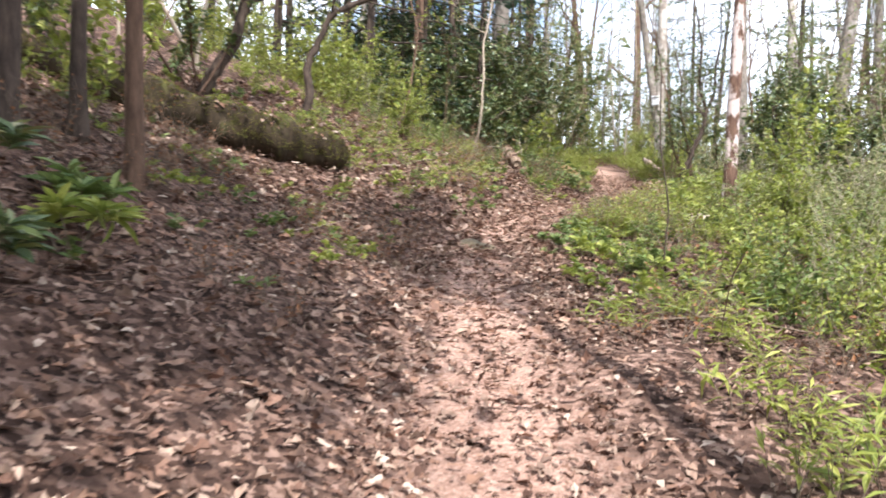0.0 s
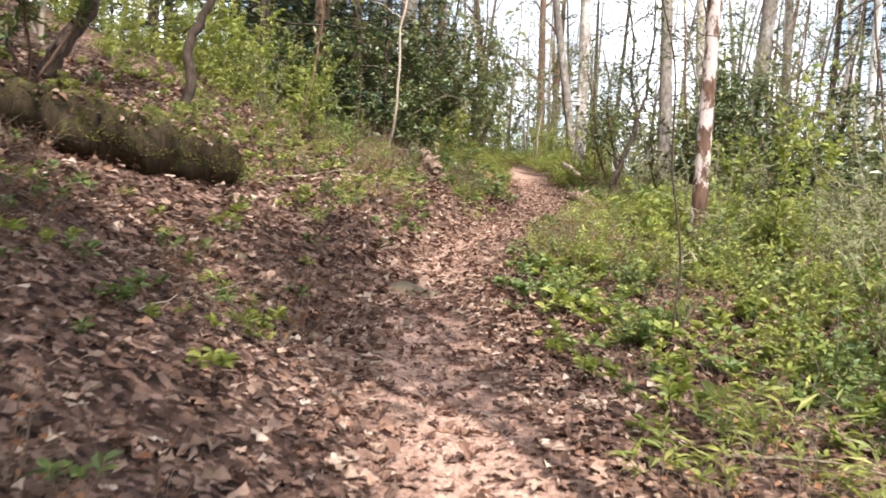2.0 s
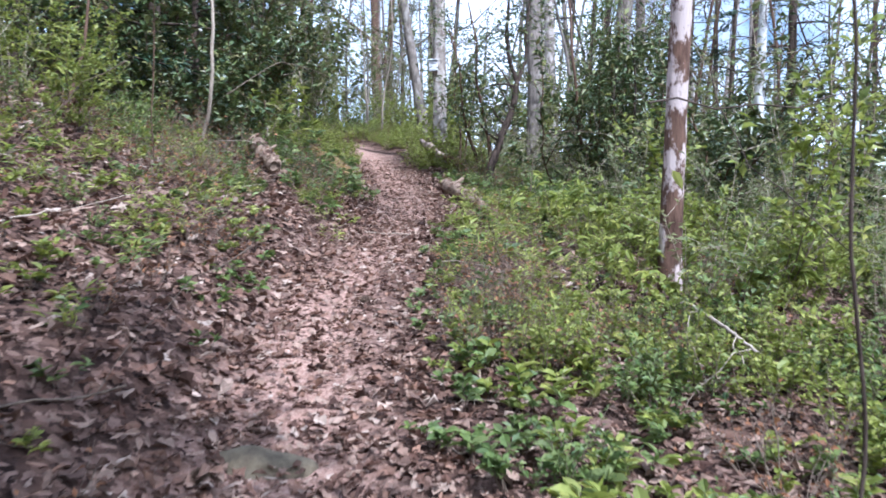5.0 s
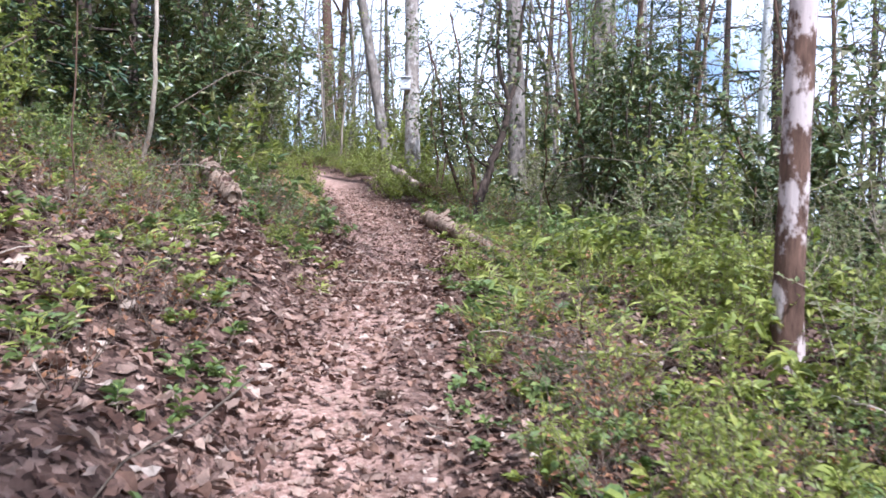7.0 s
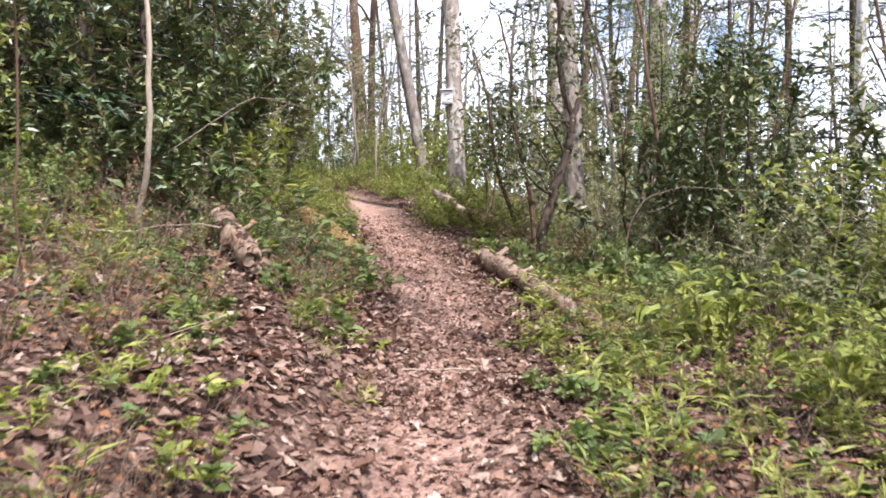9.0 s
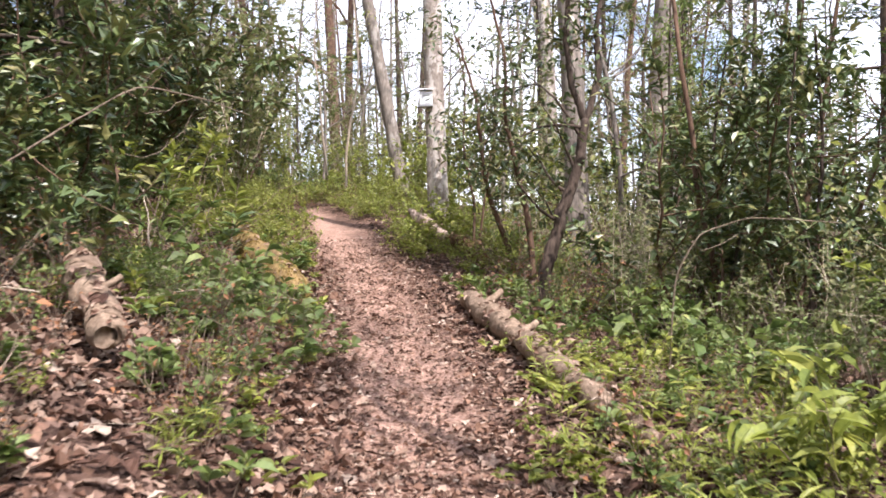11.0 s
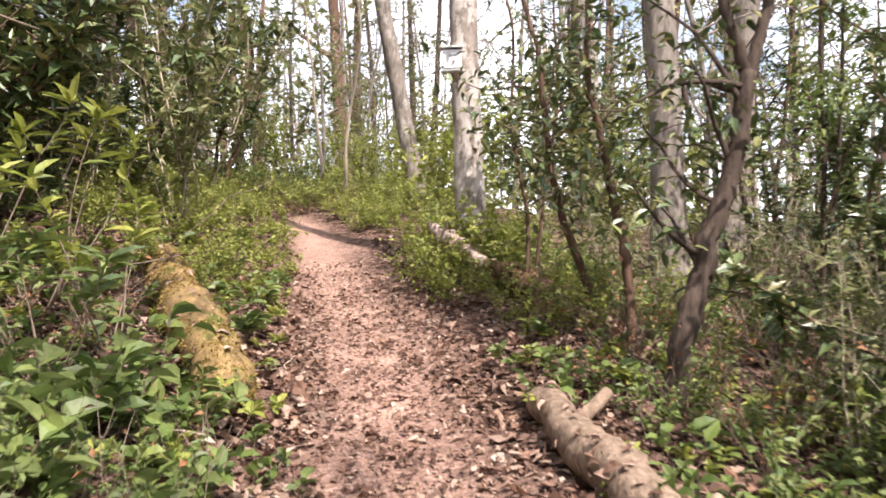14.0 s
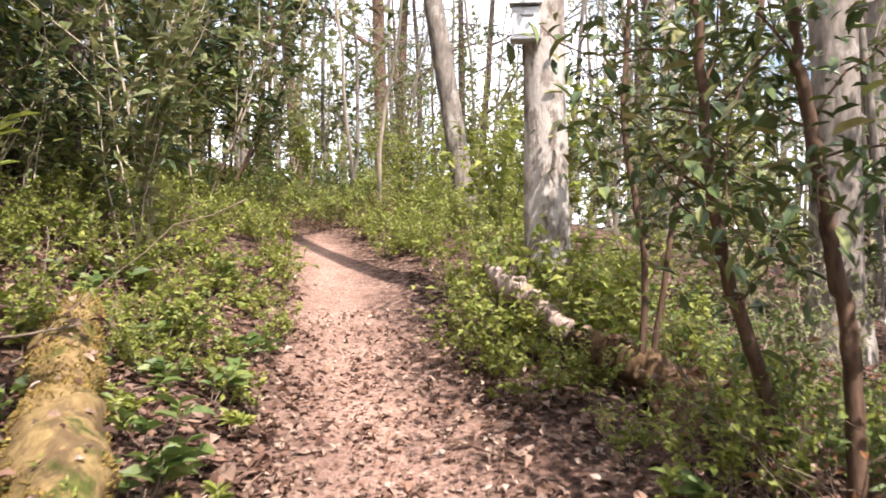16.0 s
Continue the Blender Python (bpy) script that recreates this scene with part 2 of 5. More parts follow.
DEAD_LEAF = leafy("dead_leaf", [(0.055, 0.028, 0.021), (0.14, 0.075, 0.054), (0.23, 0.133, 0.097), (0.36, 0.25, 0.195), (0.17, 0.108, 0.084), (0.085, 0.046, 0.034), (0.28, 0.16, 0.112), (0.50, 0.395, 0.33)], gloss=0.75, through=0.15, spec=0.2)
MOSS_GOLD = leafy("golden_moss", [(0.20, 0.135, 0.04), (0.30, 0.20, 0.06), (0.14, 0.10, 0.03), (0.36, 0.27, 0.09)], gloss=0.8, through=0.15, spec=0.15)
MOSS = leafy("moss_tuft", [(0.10, 0.105, 0.02), (0.19, 0.18, 0.04), (0.055, 0.052, 0.014), (0.17, 0.12, 0.04)], gloss=0.8, through=0.15, spec=0.15)
LEAF_LIME = leafy("spring_leaf", [(0.225, 0.265, 0.045), (0.33, 0.355, 0.07), (0.165, 0.21, 0.04), (0.44, 0.44, 0.11), (0.14, 0.175, 0.04)], gloss=0.5, through=0.45)
LEAF_MID = leafy("green_leaf", [(0.105, 0.155, 0.04), (0.18, 0.235, 0.06), (0.075, 0.12, 0.035), (0.25, 0.29, 0.08), (0.13, 0.165, 0.06)], gloss=0.5, through=0.35)
LEAF_SOFT = leafy("pale_green_leaf", [(0.17, 0.205, 0.075), (0.24, 0.265, 0.11), (0.13, 0.16, 0.06), (0.30, 0.29, 0.13), (0.19, 0.165, 0.09)], gloss=0.6, through=0.4)
LEAF_DARK = leafy("evergreen_leaf", [(0.045, 0.072, 0.026), (0.10, 0.135, 0.045), (0.06, 0.092, 0.032), (0.17, 0.20, 0.06), (0.23, 0.20, 0.08)], gloss=0.36, through=0.12, spec=0.5)
LEAF_RUST = leafy("rust_leaf", [(0.24, 0.10, 0.045), (0.36, 0.17, 0.08), (0.18, 0.085, 0.045)], gloss=0.7, through=0.3)
NEEDLE = leafy("needle", [(0.018, 0.042, 0.020), (0.04, 0.075, 0.035), (0.028, 0.055, 0.03)], gloss=0.55, through=0.1)
STONE = stone_material("lichened_stone", (0.07, 0.05, 0.03), (0.19, 0.15, 0.09))
WHITE_PAINT = stone_material("white_painted_wood", (0.72, 0.71, 0.70), (0.84, 0.83, 0.82))
GREY_PAINT_AND_SHADE = stone_material("grey_paint_and_slot_shade", (0.34, 0.34, 0.35), (0.45, 0.45, 0.46))


# ---- mesh helpers ----
def mesh_of(name, verts, faces, material, smooth=False):
    """A mesh from an array of places and an array (or list) of faces with one number of corners."""
    verts, faces = np.asarray(verts, np.float32), np.asarray(faces, np.int32)
    me = bpy.data.meshes.new(name)
    k = faces.shape[1]
    me.vertices.add(len(verts))
    me.vertices.foreach_set("co", verts.ravel())
    me.loops.add(faces.size)
    me.loops.foreach_set("vertex_index", faces.ravel())
    me.polygons.add(len(faces))
    me.polygons.foreach_set("loop_start", np.arange(0, faces.size, k, dtype=np.int32))
    me.polygons.foreach_set("loop_total", np.full(len(faces), k, np.int32))
    me.update(calc_edges=True)
    me.polygons.foreach_set("use_smooth", np.full(len(faces), smooth))
    me.materials.append(material)
    return me


def part(name, me, parent=None, label="", at=None):
    ob = new(name, me)
    if parent:
        ob.parent = parent
    if at:
        ob.location = at
    return tagged(ob, label) if label else ob


def thing(name, x, y, label, category, group="", z=None, kind=""):
    ob = new(name)
    ob.empty_display_size = 0.2
    ob.location = (x, y, ground(x, y) if z is None else z)
    return tagged(ob, label, category, group, kind)


class Tubes:
    """Round limbs, gathered into one mesh of quads."""

    def __init__(self, seed=0):
        self.v, self.f, self.n = [], [], 0
        self.rng = np.random.default_rng(seed)

    def add(self, pts, radii, sides=6, rough=0.0, cap=True):
        pts, radii = np.asarray(pts, float), np.asarray(radii, float)
        tang = np.gradient(pts, axis=0)
        tang /= np.linalg.norm(tang, axis=1)[:, None] + 1e-9
        ref = np.array([0.0, 0, 1]) if abs(tang[0, 2]) < 0.9 else np.array([1.0, 0, 0])
        a = np.cross(tang, ref)
        a /= np.linalg.norm(a, axis=1)[:, None] + 1e-9
        b = np.cross(tang, a)
        ang = np.arange(sides) * 2 * np.pi / sides
        r = radii[:, None] * (1 + rough * self.rng.normal(size=(len(pts), sides)))
        ring = pts[:, None] + r[..., None] * (np.cos(ang)[None, :, None] * a[:, None] + np.sin(ang)[None, :, None] * b[:, None])
        k, m = len(pts), self.n
        self.v.append(ring.reshape(-1, 3))
        i, j = np.meshgrid(np.arange(k - 1), np.arange(sides), indexing="ij")
        j2 = (j + 1) % sides
        self.f.append(np.stack([m + i * sides + j, m + i * sides + j2, m + (i + 1) * sides + j2, m + (i + 1) * sides + j], -1).reshape(-1, 4))
        self.n += k * sides
        if cap:
            for end, c in ((0, pts[0]), (k - 1, pts[-1])):
                self.v.append(c[None])
                base = m + end * sides
                q = [(self.n, base + e, base + (e + 1) % sides, base + (e + 2) % sides) for e in range(0, sides - 1, 2)]
                self.f.append(np.array(q))
                self.n += 1

    def mesh(self, name, material, smooth=True):
        return mesh_of(name, np.concatenate(self.v), np.concatenate(self.f), material, smooth)


def leaf_mesh(name, pos, way, up, length, width, material, fold=0.25, droop=0.15, wide_at=0.42, full=False, crumple=0.0, lobed=False):
    """Many leaves, each folded along its midrib and bent. full: with a rounder outline; lobed: like an oak's."""
    pos, way, up = (np.asarray(a, float) for a in (pos, way, up))
    n = len(pos)
    length, width = np.broadcast_to(length, n)[:, None], np.broadcast_to(width, n)[:, None]
    way = way / (np.linalg.norm(way, axis=1)[:, None] + 1e-9)
    across = np.cross(way, up)
    across /= np.linalg.norm(across, axis=1)[:, None] + 1e-9
    nor = np.cross(across, way)
    tip = pos + way * length - nor * length * droop
    lift = nor * width * fold
    if lobed:
        s, w = np.array([0.2, 0.38, 0.62, 0.84]), np.array([0.3, 0.17, 0.5, 0.3])
        curl = nor * length * droop
        mids = [pos + way * length * a - curl * a * a for a in s]
        outs = [(m + way * length * 0.06 - across * width * b + lift * b * 2, m + way * length * 0.06 + across * width * b + lift * b * 2) for m, b in zip(mids, w)]
        v = np.stack([pos, tip, *mids, *[o[0] for o in outs], *[o[1] for o in outs]], 1)
        f = []
        for q, flip in ((6, 1), (10, -1)):
            f += [(0, 2, q)[::flip], (5, 1, q + 3)[::flip]]
            for j in range(3):
                f += [(2 + j, 3 + j, q + j + 1)[::flip], (2 + j, q + j + 1, q + j)[::flip]]
        f = np.array(f)
    elif full:
        m1, m2 = pos + way * length * 0.3, pos + way * length * 0.68 - nor * length * droop * 0.4
        v = np.stack([pos, m1, m2, tip, m1 - across * width * 0.47 + lift, m2 - across * width * 0.42 + lift, m1 + across * width * 0.47 + lift, m2 + across * width * 0.42 + lift], 1)
        f = np.array([[0, 1, 4], [1, 5, 4], [1, 2, 5], [2, 3, 5], [0, 6, 1], [1, 6, 7], [1, 7, 2], [2, 7, 3]])
    else:
        mid = pos + way * length * wide_at
        v = np.stack([pos, mid - across * width * 0.5 + lift, mid, mid + across * width * 0.5 + lift, tip], 1)
        f = np.array([[0, 2, 1], [0, 3, 2], [2, 4, 1], [3, 4, 2]])
    k = v.shape[1]
    if crumple:
        v = v + np.random.default_rng(n).normal(size=v.shape) * np.array([1, 1, 0.6]) * (length * crumple)[:, None]
    return mesh_of(name, v.reshape(-1, 3), (f[None] + k * np.arange(n)[:, None, None]).reshape(-1, 3), material)


def spread(rng, n, flat=0.5):
    """Random directions; flat towards 1 keeps them level."""
    d = rng.normal(size=(n, 3))
    d[:, 2] *= 1 - flat
    return d / (np.linalg.norm(d, axis=1)[:, None] + 1e-9)


def wander(rng, start, way, length, steps, bend, pull=(0, 0, 0)):
    """A crooked line from start."""
    p, d = np.array(start, float), np.array(way, float)
    d /= np.linalg.norm(d)
    out = [p.copy()]
    for _ in range(steps):
        d = d + rng.normal(size=3) * bend + np.array(pull) / steps
        d /= np.linalg.norm(d)
        p = p + d * length / steps
        out.append(p.copy())
    return np.array(out)


def at_along(line, f):
    k = f * (len(line) - 1)
    i = min(int(k), len(line) - 2)
    return line[i] + (line[i + 1] - line[i]) * (k - i), line[i + 1] - line[i]


# ---- ground ----
def warped(lo, mid, hi, n, tight):
    u = np.linspace(-1, 1, n)
    s = np.sinh(u * tight) / math.sinh(tight)
    return np.where(s < 0, mid + (mid - lo) * s, mid + (hi - mid) * s)


def worn_at(d, y):
    """How bare the feet have worn the ground: the trodden line strays from the middle, and turns off left at the far end."""
    stray = np.interp(y, [0, 6, 7.5, 11, 13, 19, 21, 22.8, 24.4, 26], [0, 0, -0.16, -0.16, -0.04, -0.02, -0.15, -0.2, -0.22, -0.1])
    wide = np.interp(y, [0, 8, 12, 17, 22, 24, 25.5], [0.66, 0.56, 0.56, 0.6, 0.55, 0.4, 0.28])
    return np.clip((1.15 - np.abs(d - stray) / wide) * np.interp(y, [25.0, 26.2], [1, 0]), 0, 1)


def build_ground():
    gx, gy = warped(-700, 1.5, 700, 310, 6.2), warped(-600, 10.0, 800, 350, 5.6)
    xx, yy = np.meshgrid(gx, gy)
    zz = height(xx, yy)
    d, _, _ = side(xx, yy)
    zz += 0.02 * np.sin(xx * 17 + 2 * np.sin(yy * 5)) * np.sin(yy * 15 + 2 * np.sin(xx * 7)) * np.clip(np.abs(d) - 0.3, 0, 1)
    v = np.stack([xx, yy, zz], -1).reshape(-1, 3)
    ny, nx = xx.shape
    i, j = np.meshgrid(np.arange(ny - 1), np.arange(nx - 1), indexing="ij")
    a = i * nx + j
    f = np.stack([a, a + 1, a + nx + 1, a + nx], -1).reshape(-1, 4)
    me = mesh_of("ground", v, f, SOIL, True)
    me.attributes.new("worn", "FLOAT", "POINT").data.foreach_set("value", worn_at(d, yy).ravel().astype(np.float32))
    return tagged(new("ground", me), "forest floor of brown leaf litter with a worn reddish dirt trail", "ground", kind="structure")


build_ground()


# ---- trees ----
def tree(name, x, y, h, r, bark_m, label, seed, lean=(0.0, 0.0), curve=0.02, limbs=9, limb_from=0.35, limb_len=0.22, crown=None, leaves=400,
         leaf=0.1, group="", sides=10, twigs=4, rise=0.5, rough=0.035, flare=0.5, category="tree"):
    """A trunk with a root flare, crooked limbs with twigs, and a crown of single leaves."""
    rng = np.random.default_rng(seed)
    ob = thing(name, x, y, label, category, group)
    steps = 26
    line = wander(rng, (0, 0, -0.25), (lean[0], lean[1], 1), h, steps, curve, (0, 0, 0.15))
    f = np.linspace(0, 1, steps + 1)
    fine = np.linspace(0, 1, 64)
    line = np.stack([np.interp(fine, f, line[:, k]) for k in range(3)], 1)
    rad = r * (1 - 0.82 * fine) * (1 + flare * np.exp(-np.maximum(line[:, 2], 0) / (1.6 * r + 0.04)))
    t = Tubes(seed)
    t.add(line, rad, sides, rough)
    part("trunk", t.mesh("trunk", bark_m), ob)
    tips = []
    for k in range(limbs):
        b = Tubes(seed + 1 + k)
        u = limb_from + (0.97 - limb_from) * (k + rng.random()) / limbs
        p, tan = at_along(line, u)
        a = rng.random() * 6.283
        w = np.array([math.cos(a), math.sin(a), rise * (0.4 + rng.random())])
        ll = h * limb_len * (1.15 - 0.7 * u) * (0.6 + 0.7 * rng.random())
        lr = r * (1 - 0.8 * u) * 0.5
        lb = wander(rng, p, w, ll, 7, 0.16, (0, 0, 0.3))
        b.add(lb, np.linspace(lr, lr * 0.2 + 0.002, 8), 5, 0.05, cap=False)
        for _ in range(twigs):
            q, tan = at_along(lb, 0.3 + 0.7 * rng.random())
            tl = ll * (0.25 + 0.3 * rng.random())
            tw = wander(rng, q, tan / np.linalg.norm(tan) + rng.normal(size=3) * 0.6, tl, 4, 0.2)
            b.add(tw, np.linspace(lr * 0.35 + 0.002, 0.003, 5), 4, 0, cap=False)
            tips.append(tw)
        tips.append(lb[3:])
        part("limb", b.mesh("limb", bark_m), ob)
    if crown and tips:
        pick = rng.integers(0, len(tips), leaves)
        pos = np.array([at_along(tips[i], rng.random())[0] for i in pick]) + rng.normal(size=(leaves, 3)) * leaf * 1.6
        size = leaf * (0.6 + 0.7 * rng.random(leaves))
        part("crown", leaf_mesh("crown", pos, spread(rng, leaves, 0.3) - np.array([0, 0, 0.25]), spread(rng, leaves, 0) + np.array([0, 0, 1.0]), size, size * 0.55, crown), ob)["kind"] = "stuff"
    return ob


tree("tree", 3.78, 10.68, 13, 0.092, BARK_SPOT, "slim brown tree blotched with white lichen", 3, curve=0.006, limbs=10, limb_from=0.42, crown=LEAF_LIME, leaves=1600, leaf=0.09, sides=14, flare=0.25)
tree("tree", 5.62, 20.9, 19, 0.145, BARK_PALE, "tall pale-barked tree carrying a white box beside the trail", 5, lean=(-0.01, 0.01), curve=0.006, limb_from=0.32, crown=LEAF_LIME, leaves=350, leaf=0.1, sides=16)
tree("tree", 10.9, 17.85, 14, 0.105, BARK_WHITE, "slender white-barked tree standing in the undergrowth", 7, lean=(0.03, 0), limb_from=0.4, crown=LEAF_LIME, leaves=500, sides=12, flare=0.2)
tree("tree", 7.3, 26.5, 17, 0.15, BARK_GREY, "grey-barked tree leaning over the far end of the trail", 9, lean=(-0.16, 0.0), limb_from=0.3, crown=LEAF_SOFT, leaves=500, sides=12)
tree("tree", 7.55, 20.5, 18, 0.17, BARK_GREY, "straight grey-barked tree behind the evergreen shrubs", 11, limb_from=0.4, crown=LEAF_LIME, leaves=250, sides=12)
tree("tree", 11.6, 24.2, 20, 0.24, BARK_GREY, "thick straight grey-barked forest tree", 13, limb_from=0.38, crown=LEAF_SOFT, leaves=500, sides=12)
tree("tree", 14.7, 27.3, 20, 0.19, BARK_GREY, "tall grey-brown forest tree on the lower slope", 15, limb_from=0.4, sides=10)
tree("tree", 13.0, 30.2, 20, 0.22, BARK_PALE, "tall pale forest tree on the lower slope", 16, limb_from=0.4, sides=10)
tree("tree", 21.0, 34.6, 18, 0.2, BARK_DARK, "dark bare-limbed forest tree on the lower slope", 17, limb_from=0.3, limbs=12, sides=10, limb_len=0.3)
tree("tree", 1.67, 24.07, 19, 0.26, BARK_GREY, "thick grey trunk among the dark evergreens", 19, limb_from=0.4, crown=LEAF_DARK, leaves=900, sides=12)
tree("tree", 2.5, 24.6, 17, 0.12, BARK_DARK, "dark straight trunk among the evergreens", 21, limb_from=0.3, crown=LEAF_DARK, leaves=900, sides=10)
tree("tree", -0.6, 19.5, 16, 0.13, BARK_BROWN, "brown trunk on the wooded bank", 23, limb_from=0.3, crown=LEAF_DARK, leaves=900, sides=10)
tree("tree", -2.05, 5.3, 12, 0.06, BARK_BROWN, "slim red-brown trunk on the shaded bank", 25, limb_from=0.45, crown=LEAF_MID, leaves=1200, leaf=0.12)
# trees added out of view, only to cast shade on the trail's start
for x, y, h, n, seed in [(-1.8, -2.6, 12, 9000, 26), (-1.4, -4.7, 12.5, 9000, 28), (-3.4, -1.6, 13, 9000, 34), (-2.0, -0.9, 13, 8000, 32), (1.6, 1.6, 13, 2600, 36)]:
    tree("tree", x, y, h, 0.09, BARK_BROWN, "unseen brown tree added to shade the start of the trail", seed, limbs=20, limb_from=0.52, limb_len=0.16, crown=LEAF_MID, leaves=n, leaf=0.2 if x < 0 else 0.16, group="shade trees", twigs=6)
tree("tree", -2.75, 5.0, 13, 0.075, BARK_DARK, "dark trunk in the shade of the bank", 27, limb_from=0.4, crown=LEAF_MID, leaves=1400, leaf=0.12)
tree("tree", -2.62, 5.75, 11, 0.06, BARK_DARK, "dark slim trunk in the shade of the bank", 29, limb_from=0.4, crown=LEAF_MID, leaves=1200, leaf=0.12)
for k, (x, y, r, lx) in enumerate([(5.78, 27.0, 0.03, 0.0), (5.92, 26.2, 0.03, 0.04), (0.6, 15.7, 0.026, 0.0), (0.02, 13.2, 0.007, 0.02), (-0.9, 15.2, 0.02, 0.05),
                                   (-3.6, 11.9, 0.03, 0.0), (-4.4, 11.0, 0.022, -0.04), (-4.0, 12.8, 0.04, 0.02), (-2.9, 7.4, 0.012, 0.02), (6.6, 16.6, 0.03, 0.02)]):
    tree("sapling", x, y, 5.5 + 0.35 * k, r, TWIG_PALE if k in (0, 1, 2, 5, 6, 7) else BARK_BROWN, "slender sapling with a thin bare crooked stem", 40 + k, lean=(lx, 0), curve=0.06 if k < 2 else 0.13, limbs=7, limb_from=0.35,
         limb_len=0.16, crown=LEAF_LIME, leaves=120, leaf=0.06, group="saplings", sides=7, twigs=2, flare=0.2, category="sapling")


def bent_tree(x, y, pts, r, bark_m, label, seed, leaves=0, material=None):
    """A crooked stem that follows a few bends."""
    rng = np.random.default_rng(seed)
    ob = thing("bent_tree", x, y, label, "tree")
    p = np.array([(0, 0, -0.2)] + pts, float)
    u = np.linspace(0, len(p) - 1, 30)
    line = np.stack([np.interp(u, np.arange(len(p)), p[:, k]) for k in range(3)], 1)
    for _ in range(3):
        line[1:-1] = (line[:-2] + 2 * line[1:-1] + line[2:]) / 4
    line[1:-1] += rng.normal(size=(28, 3)) * 0.012
    t = Tubes(seed)
    t.add(line, np.linspace(r * 1.15, r * 0.45, 30), 9, 0.06)
    part("trunk", t.mesh("trunk", bark_m), ob)
    tips = []
    for k in range(9):
        b = Tubes(seed + 1)
        q, tan = at_along(line, 0.45 + 0.55 * rng.random())
        lb = wander(rng, q, tan / np.linalg.norm(tan) + rng.normal(size=3) * 0.7, 0.8 + rng.random(), 6, 0.2)
        b.add(lb, np.linspace(r * 0.3, 0.003, 7), 5, 0, cap=False)
        tips.append(lb)
        part("limb", b.mesh("limb", bark_m), ob)
    if leaves:
        pos = np.array([at_along(tips[i], rng.random())[0] for i in rng.integers(0, len(tips), leaves)]) + rng.normal(size=(leaves, 3)) * 0.08
        size = 0.05 + 0.05 * rng.random(leaves)
        part("crown", leaf_mesh("crown", pos, spread(rng, leaves, 0.4), spread(rng, leaves) + np.array([0, 0, 1.0]), size, size * 0.6, material), ob)["kind"] = "stuff"
    return ob


bent_tree(-2.05, 12.0, [(0.05, 0, 0.3), (0.0, 0, 0.7), (0.2, 0, 1.1), (0.35, 0, 1.5), (0.9, 0.1, 1.75), (1.6, 0.2, 2.0), (2.0, 0.2, 2.9)], 0.06, BARK_DARK, "crooked dark stem bending over the mossy log", 61, 200, LEAF_LIME)
bent_tree(-3.1, 10.2, [(0.15, 0, 0.15), (0.42, 0, 0.55), (0.6, 0, 1.1), (0.75, 0, 1.8), (1.0, 0, 3.2), (1.1, 0, 5)], 0.085, BARK_DARK, "dark leaning tree rising behind the mossy log", 63, 250, LEAF_LIME)


